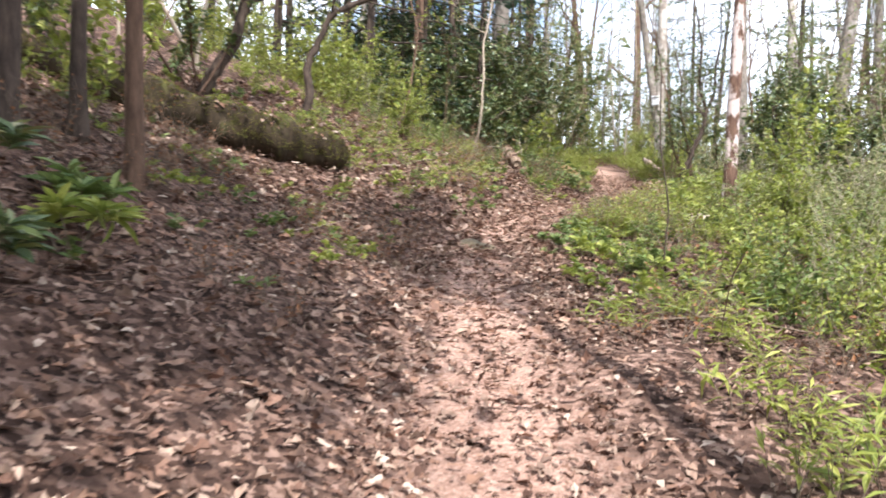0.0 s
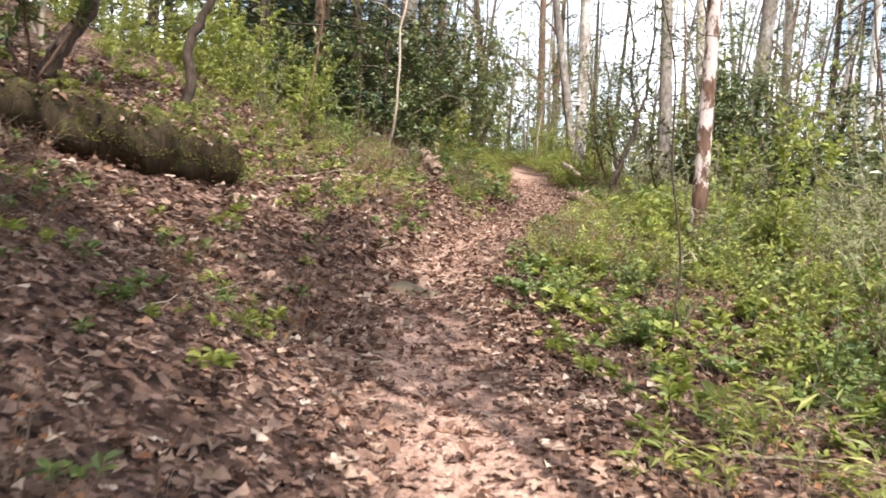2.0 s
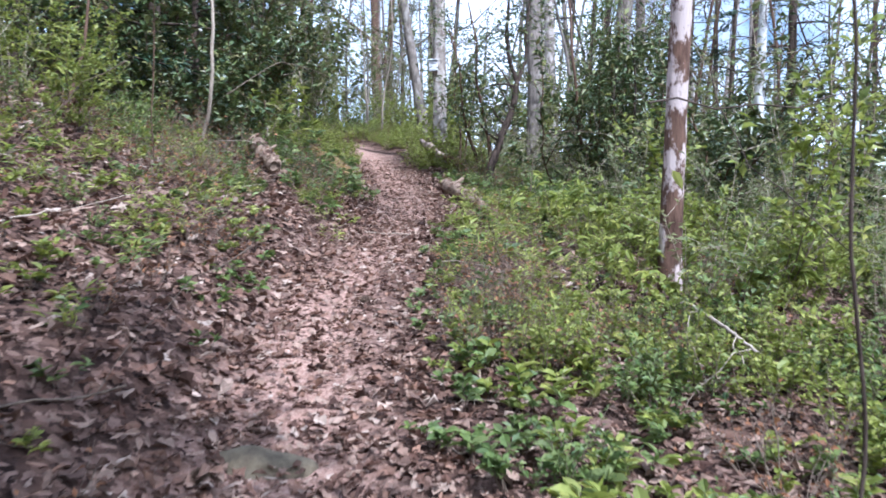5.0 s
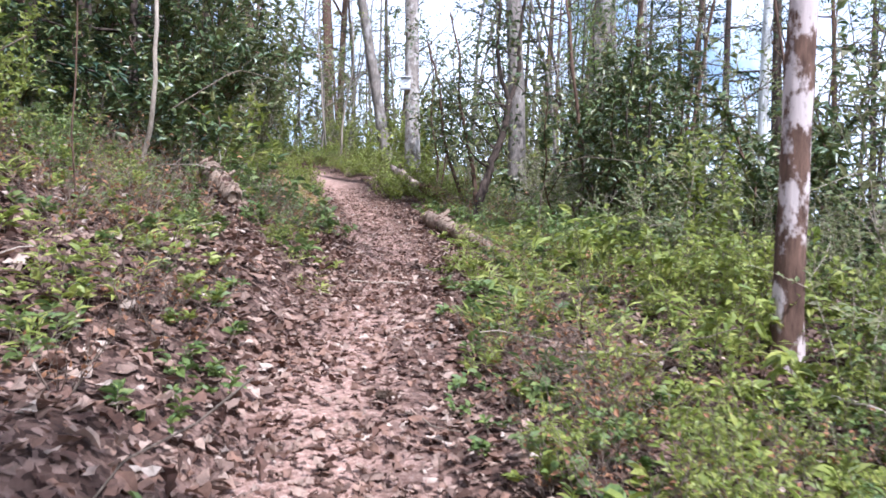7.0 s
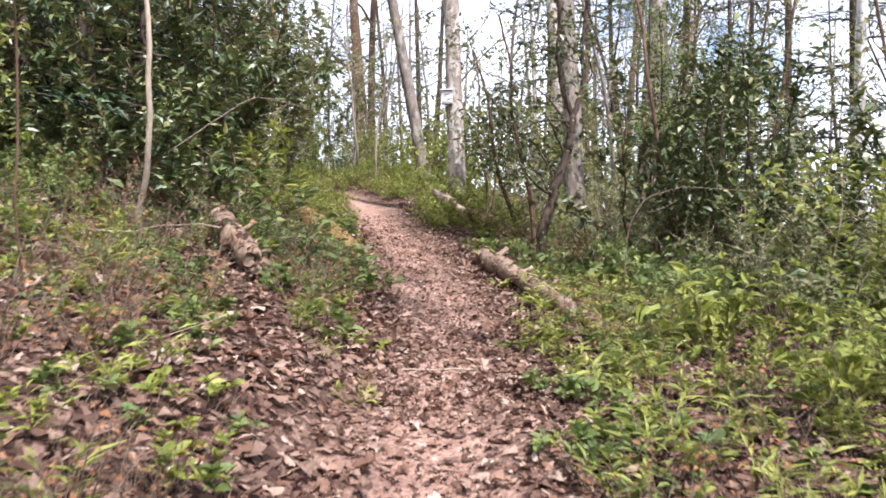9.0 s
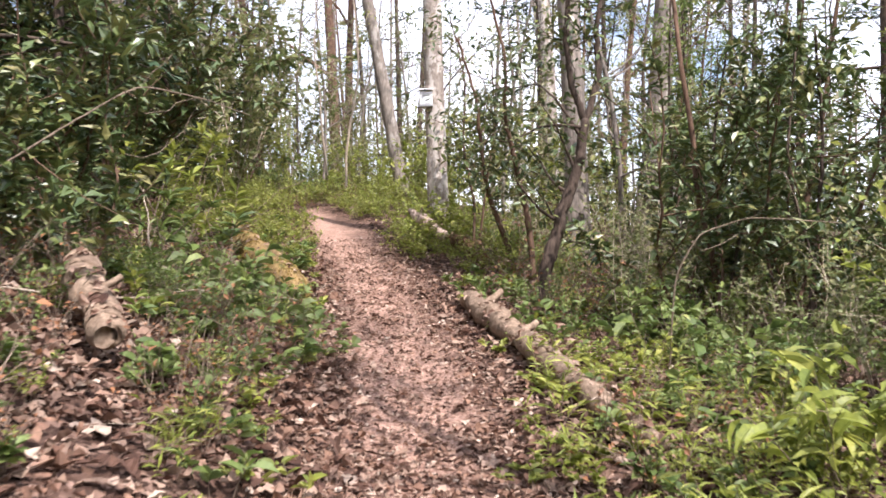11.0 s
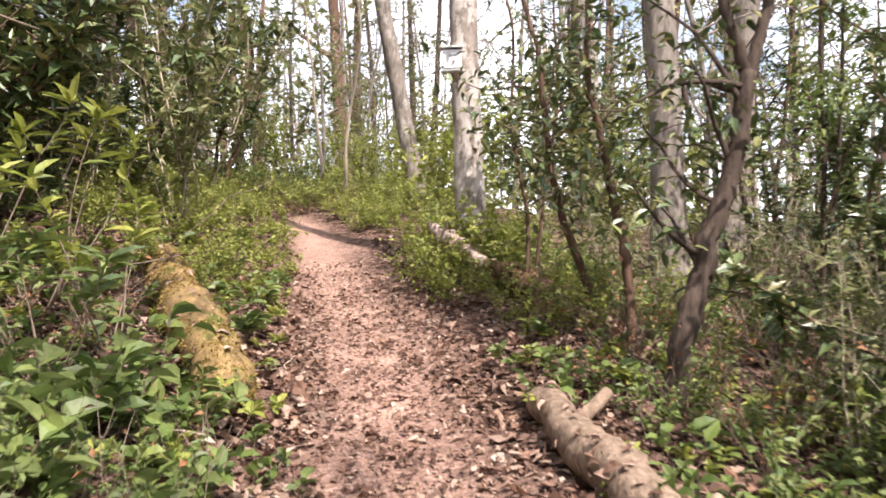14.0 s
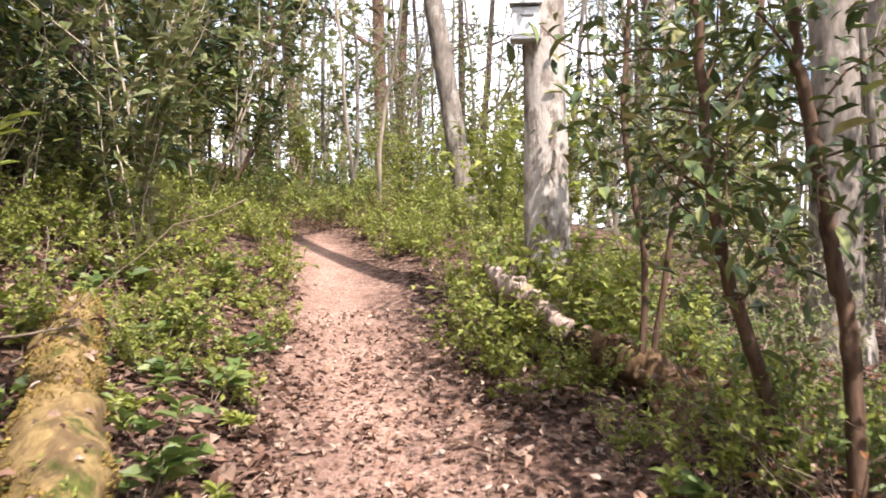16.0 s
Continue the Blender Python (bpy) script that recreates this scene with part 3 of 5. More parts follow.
# ---- logs and dead wood ----
def log(name, ends, radii, material, label, seed, sink=0.2, rough=0.05, stubs=(), category="log", lift=None, cover=0, moss=0, moss_of=None, round_end=False, lumps=1.0):
    """A fallen trunk lying along the ground, with broken ends and stubs of limbs."""
    rng = np.random.default_rng(seed)
    a, b = np.array(ends[0], float), np.array(ends[1], float)
    n = 60
    u = np.linspace(0, 1, n)
    line = a + (b - a) * u[:, None]
    rad = np.interp(u, np.linspace(0, 1, len(radii)), radii)
    if lift is None:
        g = height(line[:, 0], line[:, 1])
        fit = np.polyfit(u, g, 2)
        line = np.c_[line[:, :2], np.polyval(fit, u) + rad * (1 - sink)]
    line[:, :2] += np.cumsum(rng.normal(size=(n, 2)) * 0.007, 0)
    mid = line[n // 2].copy()
    ob = new(name)
    ob.location = (mid[0], mid[1], mid[2] - rad[n // 2])
    tagged(ob, label, category)
    base = np.array(ob.location)
    t = Tubes(seed)
    rad = rad * (1 + 0.07 * np.sin(u * 19 + seed) + 0.06 * np.sin(u * 41 + 2 * seed) + 0.05 * rng.normal(size=n).cumsum() / 4)
    rad[0] *= 0.8
    if round_end:
        rad[:6] *= np.array([0.3, 0.56, 0.76, 0.88, 0.95, 0.99])
    rad[-1] *= 0.75
    t.add(line - base, rad, 16, rough)
    ring = t.v[0].reshape(n, 16, 3)
    mids = (line - base)[:, None]
    lump = np.array([[noise.noise(Vector(p) * 5) * 0.22 + noise.noise(Vector(p) * 14) * 0.1 for p in row] for row in ring])
    t.v[0] = (mids + (ring - mids) * (1 + lumps * lump[..., None])).reshape(-1, 3)
    part("trunk", t.mesh("trunk", material), ob)
    skin = t.v[0].reshape(n, 16, 3)
    outs = skin - mids
    outs /= np.linalg.norm(outs, axis=2)[..., None] + 1e-9
    tops = np.argwhere(outs[..., 2] > 0.15)

    def dress(name, count, lo, hi, slim, material, note, stand):
        """Small blades sitting on the upper skin of the log."""
        where = np.argwhere(outs[..., 2] > -0.4) if stand else tops
        pick = where[rng.integers(0, len(where), count)]
        i, j = np.minimum(pick[:, 0], n - 2), pick[:, 1]
        f, g = rng.random((2, count, 1))
        at = (skin[i, j] * (1 - f) + skin[i + 1, j] * f) * (1 - g) + (skin[i, (j + 1) % 16] * (1 - f) + skin[i + 1, (j + 1) % 16] * f) * g
        out = outs[i, j]
        if stand:
            keep = np.array([noise.noise(Vector(p) * 3) for p in at]) > -0.3
            at, out = at[keep], out[keep]
        k = len(at)
        at = at + rng.normal(size=(k, 3)) * 0.004
        size = rng.uniform(lo, hi, k)
        if stand:
            me = leaf_mesh(name, at - out * 0.006, out + spread(rng, k) * 0.9, spread(rng, k), size, size * slim, material)
        else:
            me = leaf_mesh(name, at + out * 0.012, spread(rng, k, 0.6), out + spread(rng, k) * 0.4, size, size * slim, material, droop=0.25, full=True, crumple=0.06)
        part(name, me, ob, note)["kind"] = "stuff"

    if cover:
        dress("fallen_leaves", cover, 0.03, 0.085, 0.6, DEAD_LEAF, "dry brown leaves caught on the log", False)
    if moss:
        dress("moss", moss, 0.012, 0.03, 0.45, moss_of, "tufts of soft moss", True)
    for f, w, ln, r in stubs:
        p, _ = at_along(line - base, f)
        s = Tubes(seed + 7)
        s.add(wander(rng, p, w, ln, 4, 0.1), np.linspace(r, r * 0.6, 5), 8, 0.08)
        part("branch_stub", s.mesh("branch_stub", material), ob)
    return ob


log("mossy_log", [(-1.16, 9.8, 0), (-4.2, 7.0, 0)], [0.22, 0.27, 0.27, 0.23, 0.2], MOSSY, "large rotting log covered in dark green moss", 71, sink=0.38, rough=0.06, cover=420, moss=22000, moss_of=MOSS, round_end=True)
log("fallen_log", [(4.5, 17.6, 0), (3.84, 13.9, 0)], [0.095, 0.1, 0.095, 0.09, 0.05], DEADWOOD, "weathered tan log with broken branch stubs along the trail", 73, sink=0.05, cover=120, lumps=0.6,
    stubs=[(0.1, (1, 0.4, 0.35), 0.3, 0.045), (0.38, (1, 0.5, 0.6), 0.22, 0.04)])
log("mossy_tan_log", [(3.02, 18.15, 0), (2.88, 21.0, 0)], [0.15, 0.155, 0.15, 0.12], TAN_LOG, "tan log furred with golden moss beside the trail", 75, sink=0.15, cover=70, moss=9000, moss_of=MOSS_GOLD)
log("broken_log", [(1.37, 14.95, 2.95), (1.24, 15.75, 3.28)], [0.08, 0.085, 0.085, 0.08], DEADWOOD, "short broken tan log lying down the bank", 81, lift=True, rough=0.05, cover=40, lumps=0.4,
    stubs=[(0.5, (0.8, 0.2, 0.3), 0.2, 0.025)])
log("bleached_log", [(5.2, 20.95, 3.66), (5.46, 20.25, 3.32)], [0.035, 0.075, 0.09, 0.07], PALEWOOD, "split bleached log end leaning out of the bushes", 77, lift=True, rough=0.1,
    stubs=[(0.3, (0.2, -0.3, 0.9), 0.16, 0.02)])
log("rotten_log", [(5.47, 20.22, 3.3), (5.75, 19.6, 3.06)], [0.06, 0.09, 0.1, 0.08], ROTTEN, "crumbling brown rotten log under the laurels", 79, lift=True, rough=0.12, cover=30,
    stubs=[(0.6, (-0.5, -0.6, -0.1), 0.25, 0.03)])




# ---- scattering ----
def along(rng, n, y0, y1, d0, d1):
    """Places beside the trail: between two y, and two distances right (+) or left (-) of its centre line."""
    pick = np.nonzero((LINE[:, 1] > y0) & (LINE[:, 1] < y1))[0]
    i = rng.choice(pick, n)
    a, b = LINE[np.maximum(i - 3, 0)], LINE[np.minimum(i + 3, len(LINE) - 1)]
    t = (b - a)[:, :2]
    t /= np.linalg.norm(t, axis=1)[:, None]
    d = rng.uniform(d0, d1, n)
    x = LINE[i, 0] + t[:, 1] * d + rng.normal(size=n) * 0.05
    y = LINE[i, 1] - t[:, 0] * d + rng.normal(size=n) * 0.05
    return x, y, height(x, y)


def plant_out(kinds, places, rng, size=(0.8, 1.25), tilt=6, sink=0.0, joined=False):
    """Copies of the given plants at the given places, leaving the ground below the broken log open."""
    for x, y, z in zip(*places):
        if 12.6 < y < 16.0 and abs(x - min(1.04 + 0.16 * (y - 12.6), 1.36)) < 0.22:
            continue
        s = rng.uniform(*size)
        m = pose(x, y, z - sink * s, rng.uniform(-tilt, tilt), rng.uniform(-tilt, tilt), rng.uniform(0, 360)) @ Matrix.Scale(s, 4)
        kind = kinds[rng.integers(len(kinds))]
        if not joined:
            copy_thing(kind, m)
            continue
        turn, shift = np.array(m.to_3x3()), np.array(m.translation)
        for o in kind.children:
            me = o.data
            co, lo = np.empty(len(me.vertices) * 3), np.empty(len(me.loops), np.int32)
            me.vertices.foreach_get("co", co)
            me.loops.foreach_get("vertex_index", lo)
            JOINED.setdefault((me.materials[0].name, len(lo) // len(me.polygons)), []).append((co.reshape(-1, 3) @ turn.T + shift, lo))


JOINED = {}


def join_rest():
    """The plants too many and too small to tell apart, as one growth."""
    ob = tagged(new("undergrowth"), "tangled green undergrowth of small shrubs and seedlings", "undergrowth", kind="stuff")
    for (mat, k), bits in JOINED.items():
        at = np.cumsum([0] + [len(v) for v, _ in bits])
        me = mesh_of("growth", np.concatenate([v for v, _ in bits]), np.concatenate([f + a for (_, f), a in zip(bits, at)]).reshape(-1, k), bpy.data.materials[mat])
        part("growth", me, ob)["kind"] = "stuff"


def shrub(name, x, y, label, category, group, seed, h=0.7, stems=5, per=45, leaf=0.035, ratio=0.55, material=None, wood=None, r=0.004, out=0.5, bare=0.25,
          droop=0.15, flat=0.55, twig=0.35, bend=0.12, whorl=False, apart=False, full=False):
    """Several stems from one root, each with side twigs, and leaves set along them."""
    rng = np.random.default_rng(seed)
    ob = thing(name, x, y, label, category, group)
    pos, way = [], []
    t = Tubes(seed)
    for _ in range(stems):
        a = rng.random() * 6.283
        w = (math.cos(a) * out, math.sin(a) * out, 1)
        hh = h * (0.6 + 0.5 * rng.random())
        if apart:
            t = Tubes(seed)
        k = 8 if h > 1.2 else 5
        st = wander(rng, (0.04 * math.cos(a), 0.04 * math.sin(a), -0.03), w, hh, k, bend, (0, 0, 0.3))
        t.add(st, np.linspace(r, r * 0.3, k + 1), 5 if h > 1.2 else 4, 0, cap=False)
        runs = [st]
        for _ in range(4 if twig else 0):
            p, tan = at_along(st, 0.25 + 0.7 * rng.random())
            tw = wander(rng, p, tan / np.linalg.norm(tan) + rng.normal(size=3) * 0.8, hh * twig * (0.5 + rng.random()), 3, 0.15)
            t.add(tw, np.linspace(r * 0.5, r * 0.2, 4), 3, 0, cap=False)
            runs.append(tw)
        if apart:
            part("stem", t.mesh("stem", wood or TWIG), ob)
        for _ in range(per):
            run = runs[0] if rng.random() < 0.3 else runs[rng.integers(len(runs))]
            u = rng.random()
            u = bare + (1 - bare) * u if run is st else u
            if whorl:
                u = 1 - 0.25 * rng.random() ** 2
            p, tan = at_along(run, min(u, 0.999))
            pos.append(p)
            way.append(tan / (np.linalg.norm(tan) + 1e-9) * 0.5)
    if not apart:
        part("stem_clump", t.mesh("stem_clump", wood or TWIG), ob)["kind"] = "stuff"
    if per:
        pos, way = np.array(pos), np.array(way)
        n = len(pos)
        size = leaf * (0.55 + 0.75 * rng.random(n))
        me = leaf_mesh("foliage", pos, way + spread(rng, n, flat) * 1.0, spread(rng, n) * 0.6 + np.array([0, 0, 1.0]), size, size * ratio, material, droop=droop, full=full)
        part("foliage", me, ob)["kind"] = "stuff"
    return ob


PARK = (60.0, -80.0)


def family(n, base, name, label, category, group, seed, **kw):
    """n different plants of one kind."""
    return [shrub(name, PARK[0] + 3 * k + base, PARK[1], label, category, group, seed + k, **kw) for k in range(n)]


rs = np.random.default_rng(11)
LOW = family(5, 0, "low_shrub", "low leafy shrub with fine bright spring-green leaves", "shrub", "low shrubs beside the trail", 200, h=0.62, stems=6, per=42, leaf=0.055, material=LEAF_LIME)
LOWM = family(4, 20, "low_shrub", "low leafy shrub with soft mid-green leaves", "shrub", "low shrubs beside the trail", 220, h=0.6, stems=6, per=40, leaf=0.057, material=LEAF_MID)
PALE = family(4, 40, "wiry_shrub", "thin wiry shrub with pale new leaves", "shrub", "wiry shrubs", 240, h=1.05, stems=7, per=55, leaf=0.05, material=LEAF_SOFT, out=0.4, wood=TWIG_PALE)
HERB = family(5, 60, "seedling", "seedling with a few broad green leaves", "seedling", "seedlings on the forest floor", 260, h=0.17, stems=4, per=6, leaf=0.066, ratio=0.55, material=LEAF_MID, r=0.003, twig=0.0, bare=0.6, full=True, flat=0.8)
HERBL = family(5, 80, "seedling", "seedling with a whorl of yellow-green leaves", "seedling", "seedlings on the forest floor", 280, h=0.18, stems=4, per=8, leaf=0.066, ratio=0.48, material=LEAF_LIME, r=0.003, twig=0.0, bare=0.6, full=True, flat=0.8)
CANE = family(4, 100, "cane_plant", "young cane with long narrow yellow-green leaves", "cane", "canes beside the trail", 300, h=0.34, stems=5, per=8, leaf=0.13, ratio=0.17, material=LEAF_LIME, r=0.003, twig=0.0, bare=0.3, flat=0.7)
BRUSH = family(3, 120, "bare_brush", "dry brown leafless brush", "brush", "dry brush", 320, h=0.55, stems=9, per=5, leaf=0.05, material=LEAF_RUST, out=0.7, twig=0.5)
LAUREL = family(4, 140, "laurel", "tall evergreen laurel with crooked dark stems", "laurel", "evergreen laurels", 340, h=2.6, stems=4, per=290, leaf=0.12, ratio=0.4, material=LEAF_DARK,
                wood=BARK_BROWN, r=0.018, out=0.45, twig=0.42, bend=0.2, bare=0.3, apart=True)
LAUREL2 = family(3, 160, "laurel", "bushy evergreen laurel with glossy leaves", "laurel", "evergreen laurels", 350, h=1.5, stems=4, per=240, leaf=0.115, ratio=0.4, material=LEAF_DARK,
                 wood=BARK_BROWN, r=0.011, out=0.6, twig=0.45, bend=0.2, bare=0.15, apart=True)
TALL = family(4, 180, "understory_shrub", "tall thin understory shrub in pale new leaf", "shrub", "understory shrubs", 360, h=2.7, stems=4, per=155, leaf=0.105, material=LEAF_SOFT, r=0.009, out=0.35, twig=0.45, bare=0.1, wood=TWIG_PALE)
TALLG = family(4, 200, "understory_shrub", "understory shrub in bright green leaf", "shrub", "understory shrubs", 370, h=1.7, stems=6, per=125, leaf=0.1, material=LEAF_LIME, r=0.007, out=0.5, twig=0.45, bare=0.1)

LOW_J = family(3, 260, "low_shrub", "low leafy shrub with fine bright spring-green leaves", "shrub", "low shrubs beside the trail", 205, h=0.62, stems=5, per=30, leaf=0.068, material=LEAF_LIME)
LOWM_J = family(3, 270, "low_shrub", "low leafy shrub with soft mid-green leaves", "shrub", "low shrubs beside the trail", 225, h=0.6, stems=5, per=30, leaf=0.068, material=LEAF_MID)

# right bank: low green cover
plant_out(LOW, along(rs, 60, 3, 13.5, 2.2, 5.0), rs, (0.7, 1.2))
plant_out(LOW_J, along(rs, 90, -2, 14, 3.0, 8), rs, (0.7, 1.3), joined=True)
plant_out(LOW, along(rs, 20, 9, 14, 1.4, 2.9), rs, (0.45, 0.9))
plant_out(LOWM, along(rs, 40, 4, 17, 2.0, 5), rs, (0.6, 1.15))
plant_out(LOWM_J, along(rs, 60, 4, 18, 3.5, 9), rs, (0.7, 1.3), joined=True)
plant_out(PALE, along(rs, 70, 5, 16, 2.2, 7), rs, (0.7, 1.25))
plant_out(HERB, along(rs, 75, 5.5, 11, 0.85, 3.0), rs, (0.6, 1.2), joined=True)
plant_out(HERBL, along(rs, 90, 6, 11, 0.9, 3.2), rs, (0.8, 1.5))
plant_out(HERBL, along(rs, 160, 5, 14, 0.8, 3.4), rs, (0.6, 1.2), joined=True)
plant_out(HERB, along(rs, 90, 6, 15, 1.0, 3.6), rs, (0.5, 1.2), joined=True)
plant_out(CANE, along(rs, 52, 2.4, 5.8, 0.75, 2.8), rs, (0.7, 1.25))
plant_out(CANE, along(rs, 50, 10.5, 16, 0.65, 2.2), rs, (0.6, 1.15))
plant_out(BRUSH, along(rs, 44, 3, 15, 0.9, 3.2), rs, (0.5, 1.0))
# left bank: sparse, thicker further on
plant_out(HERBL, along(rs, 60, 5, 14, -3.6, -0.95), rs, (0.6, 1.1), joined=True)
plant_out(HERB, along(rs, 40, 5.5, 14, -3.4, -1.0), rs, (0.6, 1.0), joined=True)
plant_out(HERB, along(rs, 100, 3.5, 15, -5.0, -1.2), rs, (0.5, 1.0), joined=True)
plant_out(HERBL, along(rs, 80, 9, 15, -4.5, -0.9), rs, (0.6, 1.2), joined=True)
plant_out(BRUSH, along(rs, 90, 4, 16, -3.4, -0.85), rs, (0.4, 0.85))
plant_out(BRUSH, along(rs, 46, 12, 19, -2.6, -0.75), rs, (0.5, 1.0), joined=True)
plant_out(LOW, along(rs, 14, 12, 17, -3.6, -1.2), rs, (0.35, 0.65))
plant_out(LOWM, along(rs, 20, 13, 18, -4.0, -1.2), rs, (0.4, 0.75))
plant_out(TALLG, along(rs, 11, 12.5, 18, -7, -2.8), rs, (0.4, 0.8))
plant_out(LAUREL, along(rs, 12, 17.5, 25, -6, -2.6), rs, (0.9, 1.4))
plant_out(HERBL, along(rs, 40, 9, 14, -3.2, -0.95), rs, (0.6, 1.05))
plant_out(CANE, along(rs, 40, 9, 14.5, -3.4, -0.9), rs, (0.5, 0.95))
plant_out(LOW_J, along(rs, 16, 10, 15, -3.4, -1.2), rs, (0.3, 0.6), joined=True)
plant_out(LOWM_J, along(rs, 22, 10, 15, -3.6, -1.2), rs, (0.3, 0.6), joined=True)
plant_out(LOWM_J, along(rs, 90, 14, 21, 1.5, 5.5), rs, (0.5, 1.0), joined=True)
plant_out(PALE, along(rs, 60, 14, 22, 1.9, 6.0), rs, (0.6, 1.1), joined=True)
plant_out(LOW_J, along(rs, 50, 14, 21, 1.3, 5.0), rs, (0.4, 0.9), joined=True)
plant_out(TALLG, along(rs, 13, 10, 15, -8, -4.2), rs, (0.5, 0.95))
plant_out(LOW_J, along(rs, 30, 10.5, 15, -7, -3.6), rs, (0.5, 1.0), joined=True)
# the far stretch
plant_out(LOWM, along(rs, 40, 15.5, 23, 1.1, 3.2), rs, (0.4, 0.85))
plant_out(LOW, along(rs, 44, 19, 27, 0.75, 2.6), rs, (0.5, 1.0))
plant_out(LOW_J, along(rs, 90, 20, 28, 0.5, 2.2), rs, (0.35, 0.8), joined=True)
plant_out(LOW_J, along(rs, 110, 20, 28, -2.6, -0.5), rs, (0.35, 0.8), joined=True)
plant_out(LOWM_J, along(rs, 34, 14.5, 18, -2.4, -0.85), rs, (0.35, 0.65), joined=True)
plant_out(LOW, along(rs, 36, 18.5, 27, -3.0, -0.85), rs, (0.5, 0.9))
plant_out(HERB, along(rs, 50, 14.5, 19.5, -2.4, -0.7), rs, (0.9, 1.7))
plant_out(HERB, along(rs, 45, 14, 19, 0.75, 2.0), rs, (0.8, 1.5))
plant_out(HERB, along(rs, 150, 14, 23, -3.4, -0.7), rs, (0.8, 1.5), joined=True)
plant_out(HERBL, along(rs, 120, 14, 24, 0.6, 2.6), rs, (0.6, 1.2), joined=True)
plant_out(HERBL, along(rs, 140, 14, 24, -2.6, -0.62), rs, (0.6, 1.3), joined=True)
plant_out(LOW_J, along(rs, 60, 22, 32, -5, -0.9), rs, (0.6, 1.2), joined=True)
plant_out(LOW_J, along(rs, 60, 22, 32, 0.9, 6), rs, (0.6, 1.2), joined=True)
plant_out(LAUREL, along(rs, 11, 16, 24, 3.2, 7.0), rs, (0.75, 1.2))
plant_out(LAUREL2, along(rs, 20, 14.5, 24, 2.8, 7), rs, (0.5, 0.95))
plant_out(LAUREL2, along(rs, 20, 12, 18, 4.0, 10), rs, (0.8, 1.4))
plant_out(LAUREL, along(rs, 14, 16, 30, -8, -2.6), rs, (0.8, 1.3))
plant_out(LAUREL2, along(rs, 20, 15, 28, -6, -1.8), rs, (0.7, 1.2))
plant_out(LAUREL2, along(rs, 12, 4, 13, 7, 13), rs, (0.9, 1.5))
plant_out(TALL, along(rs, 34, 12, 32, 4.5, 16), rs, (0.8, 1.3))
plant_out(TALL, along(rs, 22, 22, 34, -6, -1.2), rs, (0.8, 1.4))
BUCK = family(3, 220, "drooping_seedling", "young shrub with long drooping yellow-green leaves", "seedling", "drooping seedlings", 380, h=0.85, stems=4, per=16, leaf=0.15, ratio=0.4, material=LEAF_LIME, r=0.005, twig=0.2, bare=0.5, flat=0.2, droop=0.5, full=True)
plant_out(BUCK, along(rs, 22, 10.8, 15, 1.8, 3.8), rs, (0.6, 0.95))
plant_out(TALL, along(rs, 30, 26, 38, 0.8, 8), rs, (0.8, 1.5))
plant_out(TALLG, along(rs, 20, 24, 34, -5, -1.2), rs, (0.7, 1.2))
plant_out(TALLG, along(rs, 16, 24, 34, 1.2, 6), rs, (0.7, 1.2))
plant_out(TALL, along(rs, 24, 0, 12, 6, 13), rs, (0.7, 1.1))
# close along the trail's edges
plant_out(HERB, along(rs, 60, 8, 13.5, 0.42, 1.1), rs, (0.6, 1.2))
plant_out(HERBL, along(rs, 40, 9, 15, 0.5, 1.2), rs, (0.5, 1.0), joined=True)
plant_out(LOW, along(rs, 10, 9.2, 10.8, 0.9, 1.9), rs, (0.45, 0.75))
plant_out(LOWM, along(rs, 14, 7.2, 10.2, 0.9, 2.6), rs, (0.45, 0.8))
plant_out(BRUSH, along(rs, 22, 9, 12, 0.6, 1.6), rs, (0.5, 0.85))
plant_out(HERB, along(rs, 34, 9.5, 14.5, -1.6, -0.6), rs, (0.6, 1.1), joined=True)
plant_out(CANE, along(rs, 16, 12.5, 15, -1.5, -0.6), rs, (0.5, 0.8))
plant_out(HERB, along(rs, 18, 13.3, 14.7, -1.8, -0.7), rs, (0.9, 1.5))
# where the trail turns out of sight
plant_out(LOW_J, along(rs, 22, 23.4, 26, 0.35, 1.0), rs, (0.4, 0.75), joined=True)
plant_out(LOW_J, along(rs, 22, 24.6, 26.2, -1.2, -0.55), rs, (0.4, 0.75), joined=True)
plant_out(BRUSH, along(rs, 14, 24.8, 26.4, -0.9, 0.6), rs, (0.3, 0.6), joined=True)
plant_out(LOW_J, along(rs, 70, 25.8, 30, -0.9, 0.9), rs, (0.5, 1.0), joined=True)
plant_out(LOWM_J, along(rs, 40, 26, 31, -1.2, 1.2), rs, (0.6, 1.1), joined=True)
plant_out(BRUSH, along(rs, 24, 25.6, 28, -0.9, 0.9), rs, (0.5, 0.9), joined=True)
join_rest()


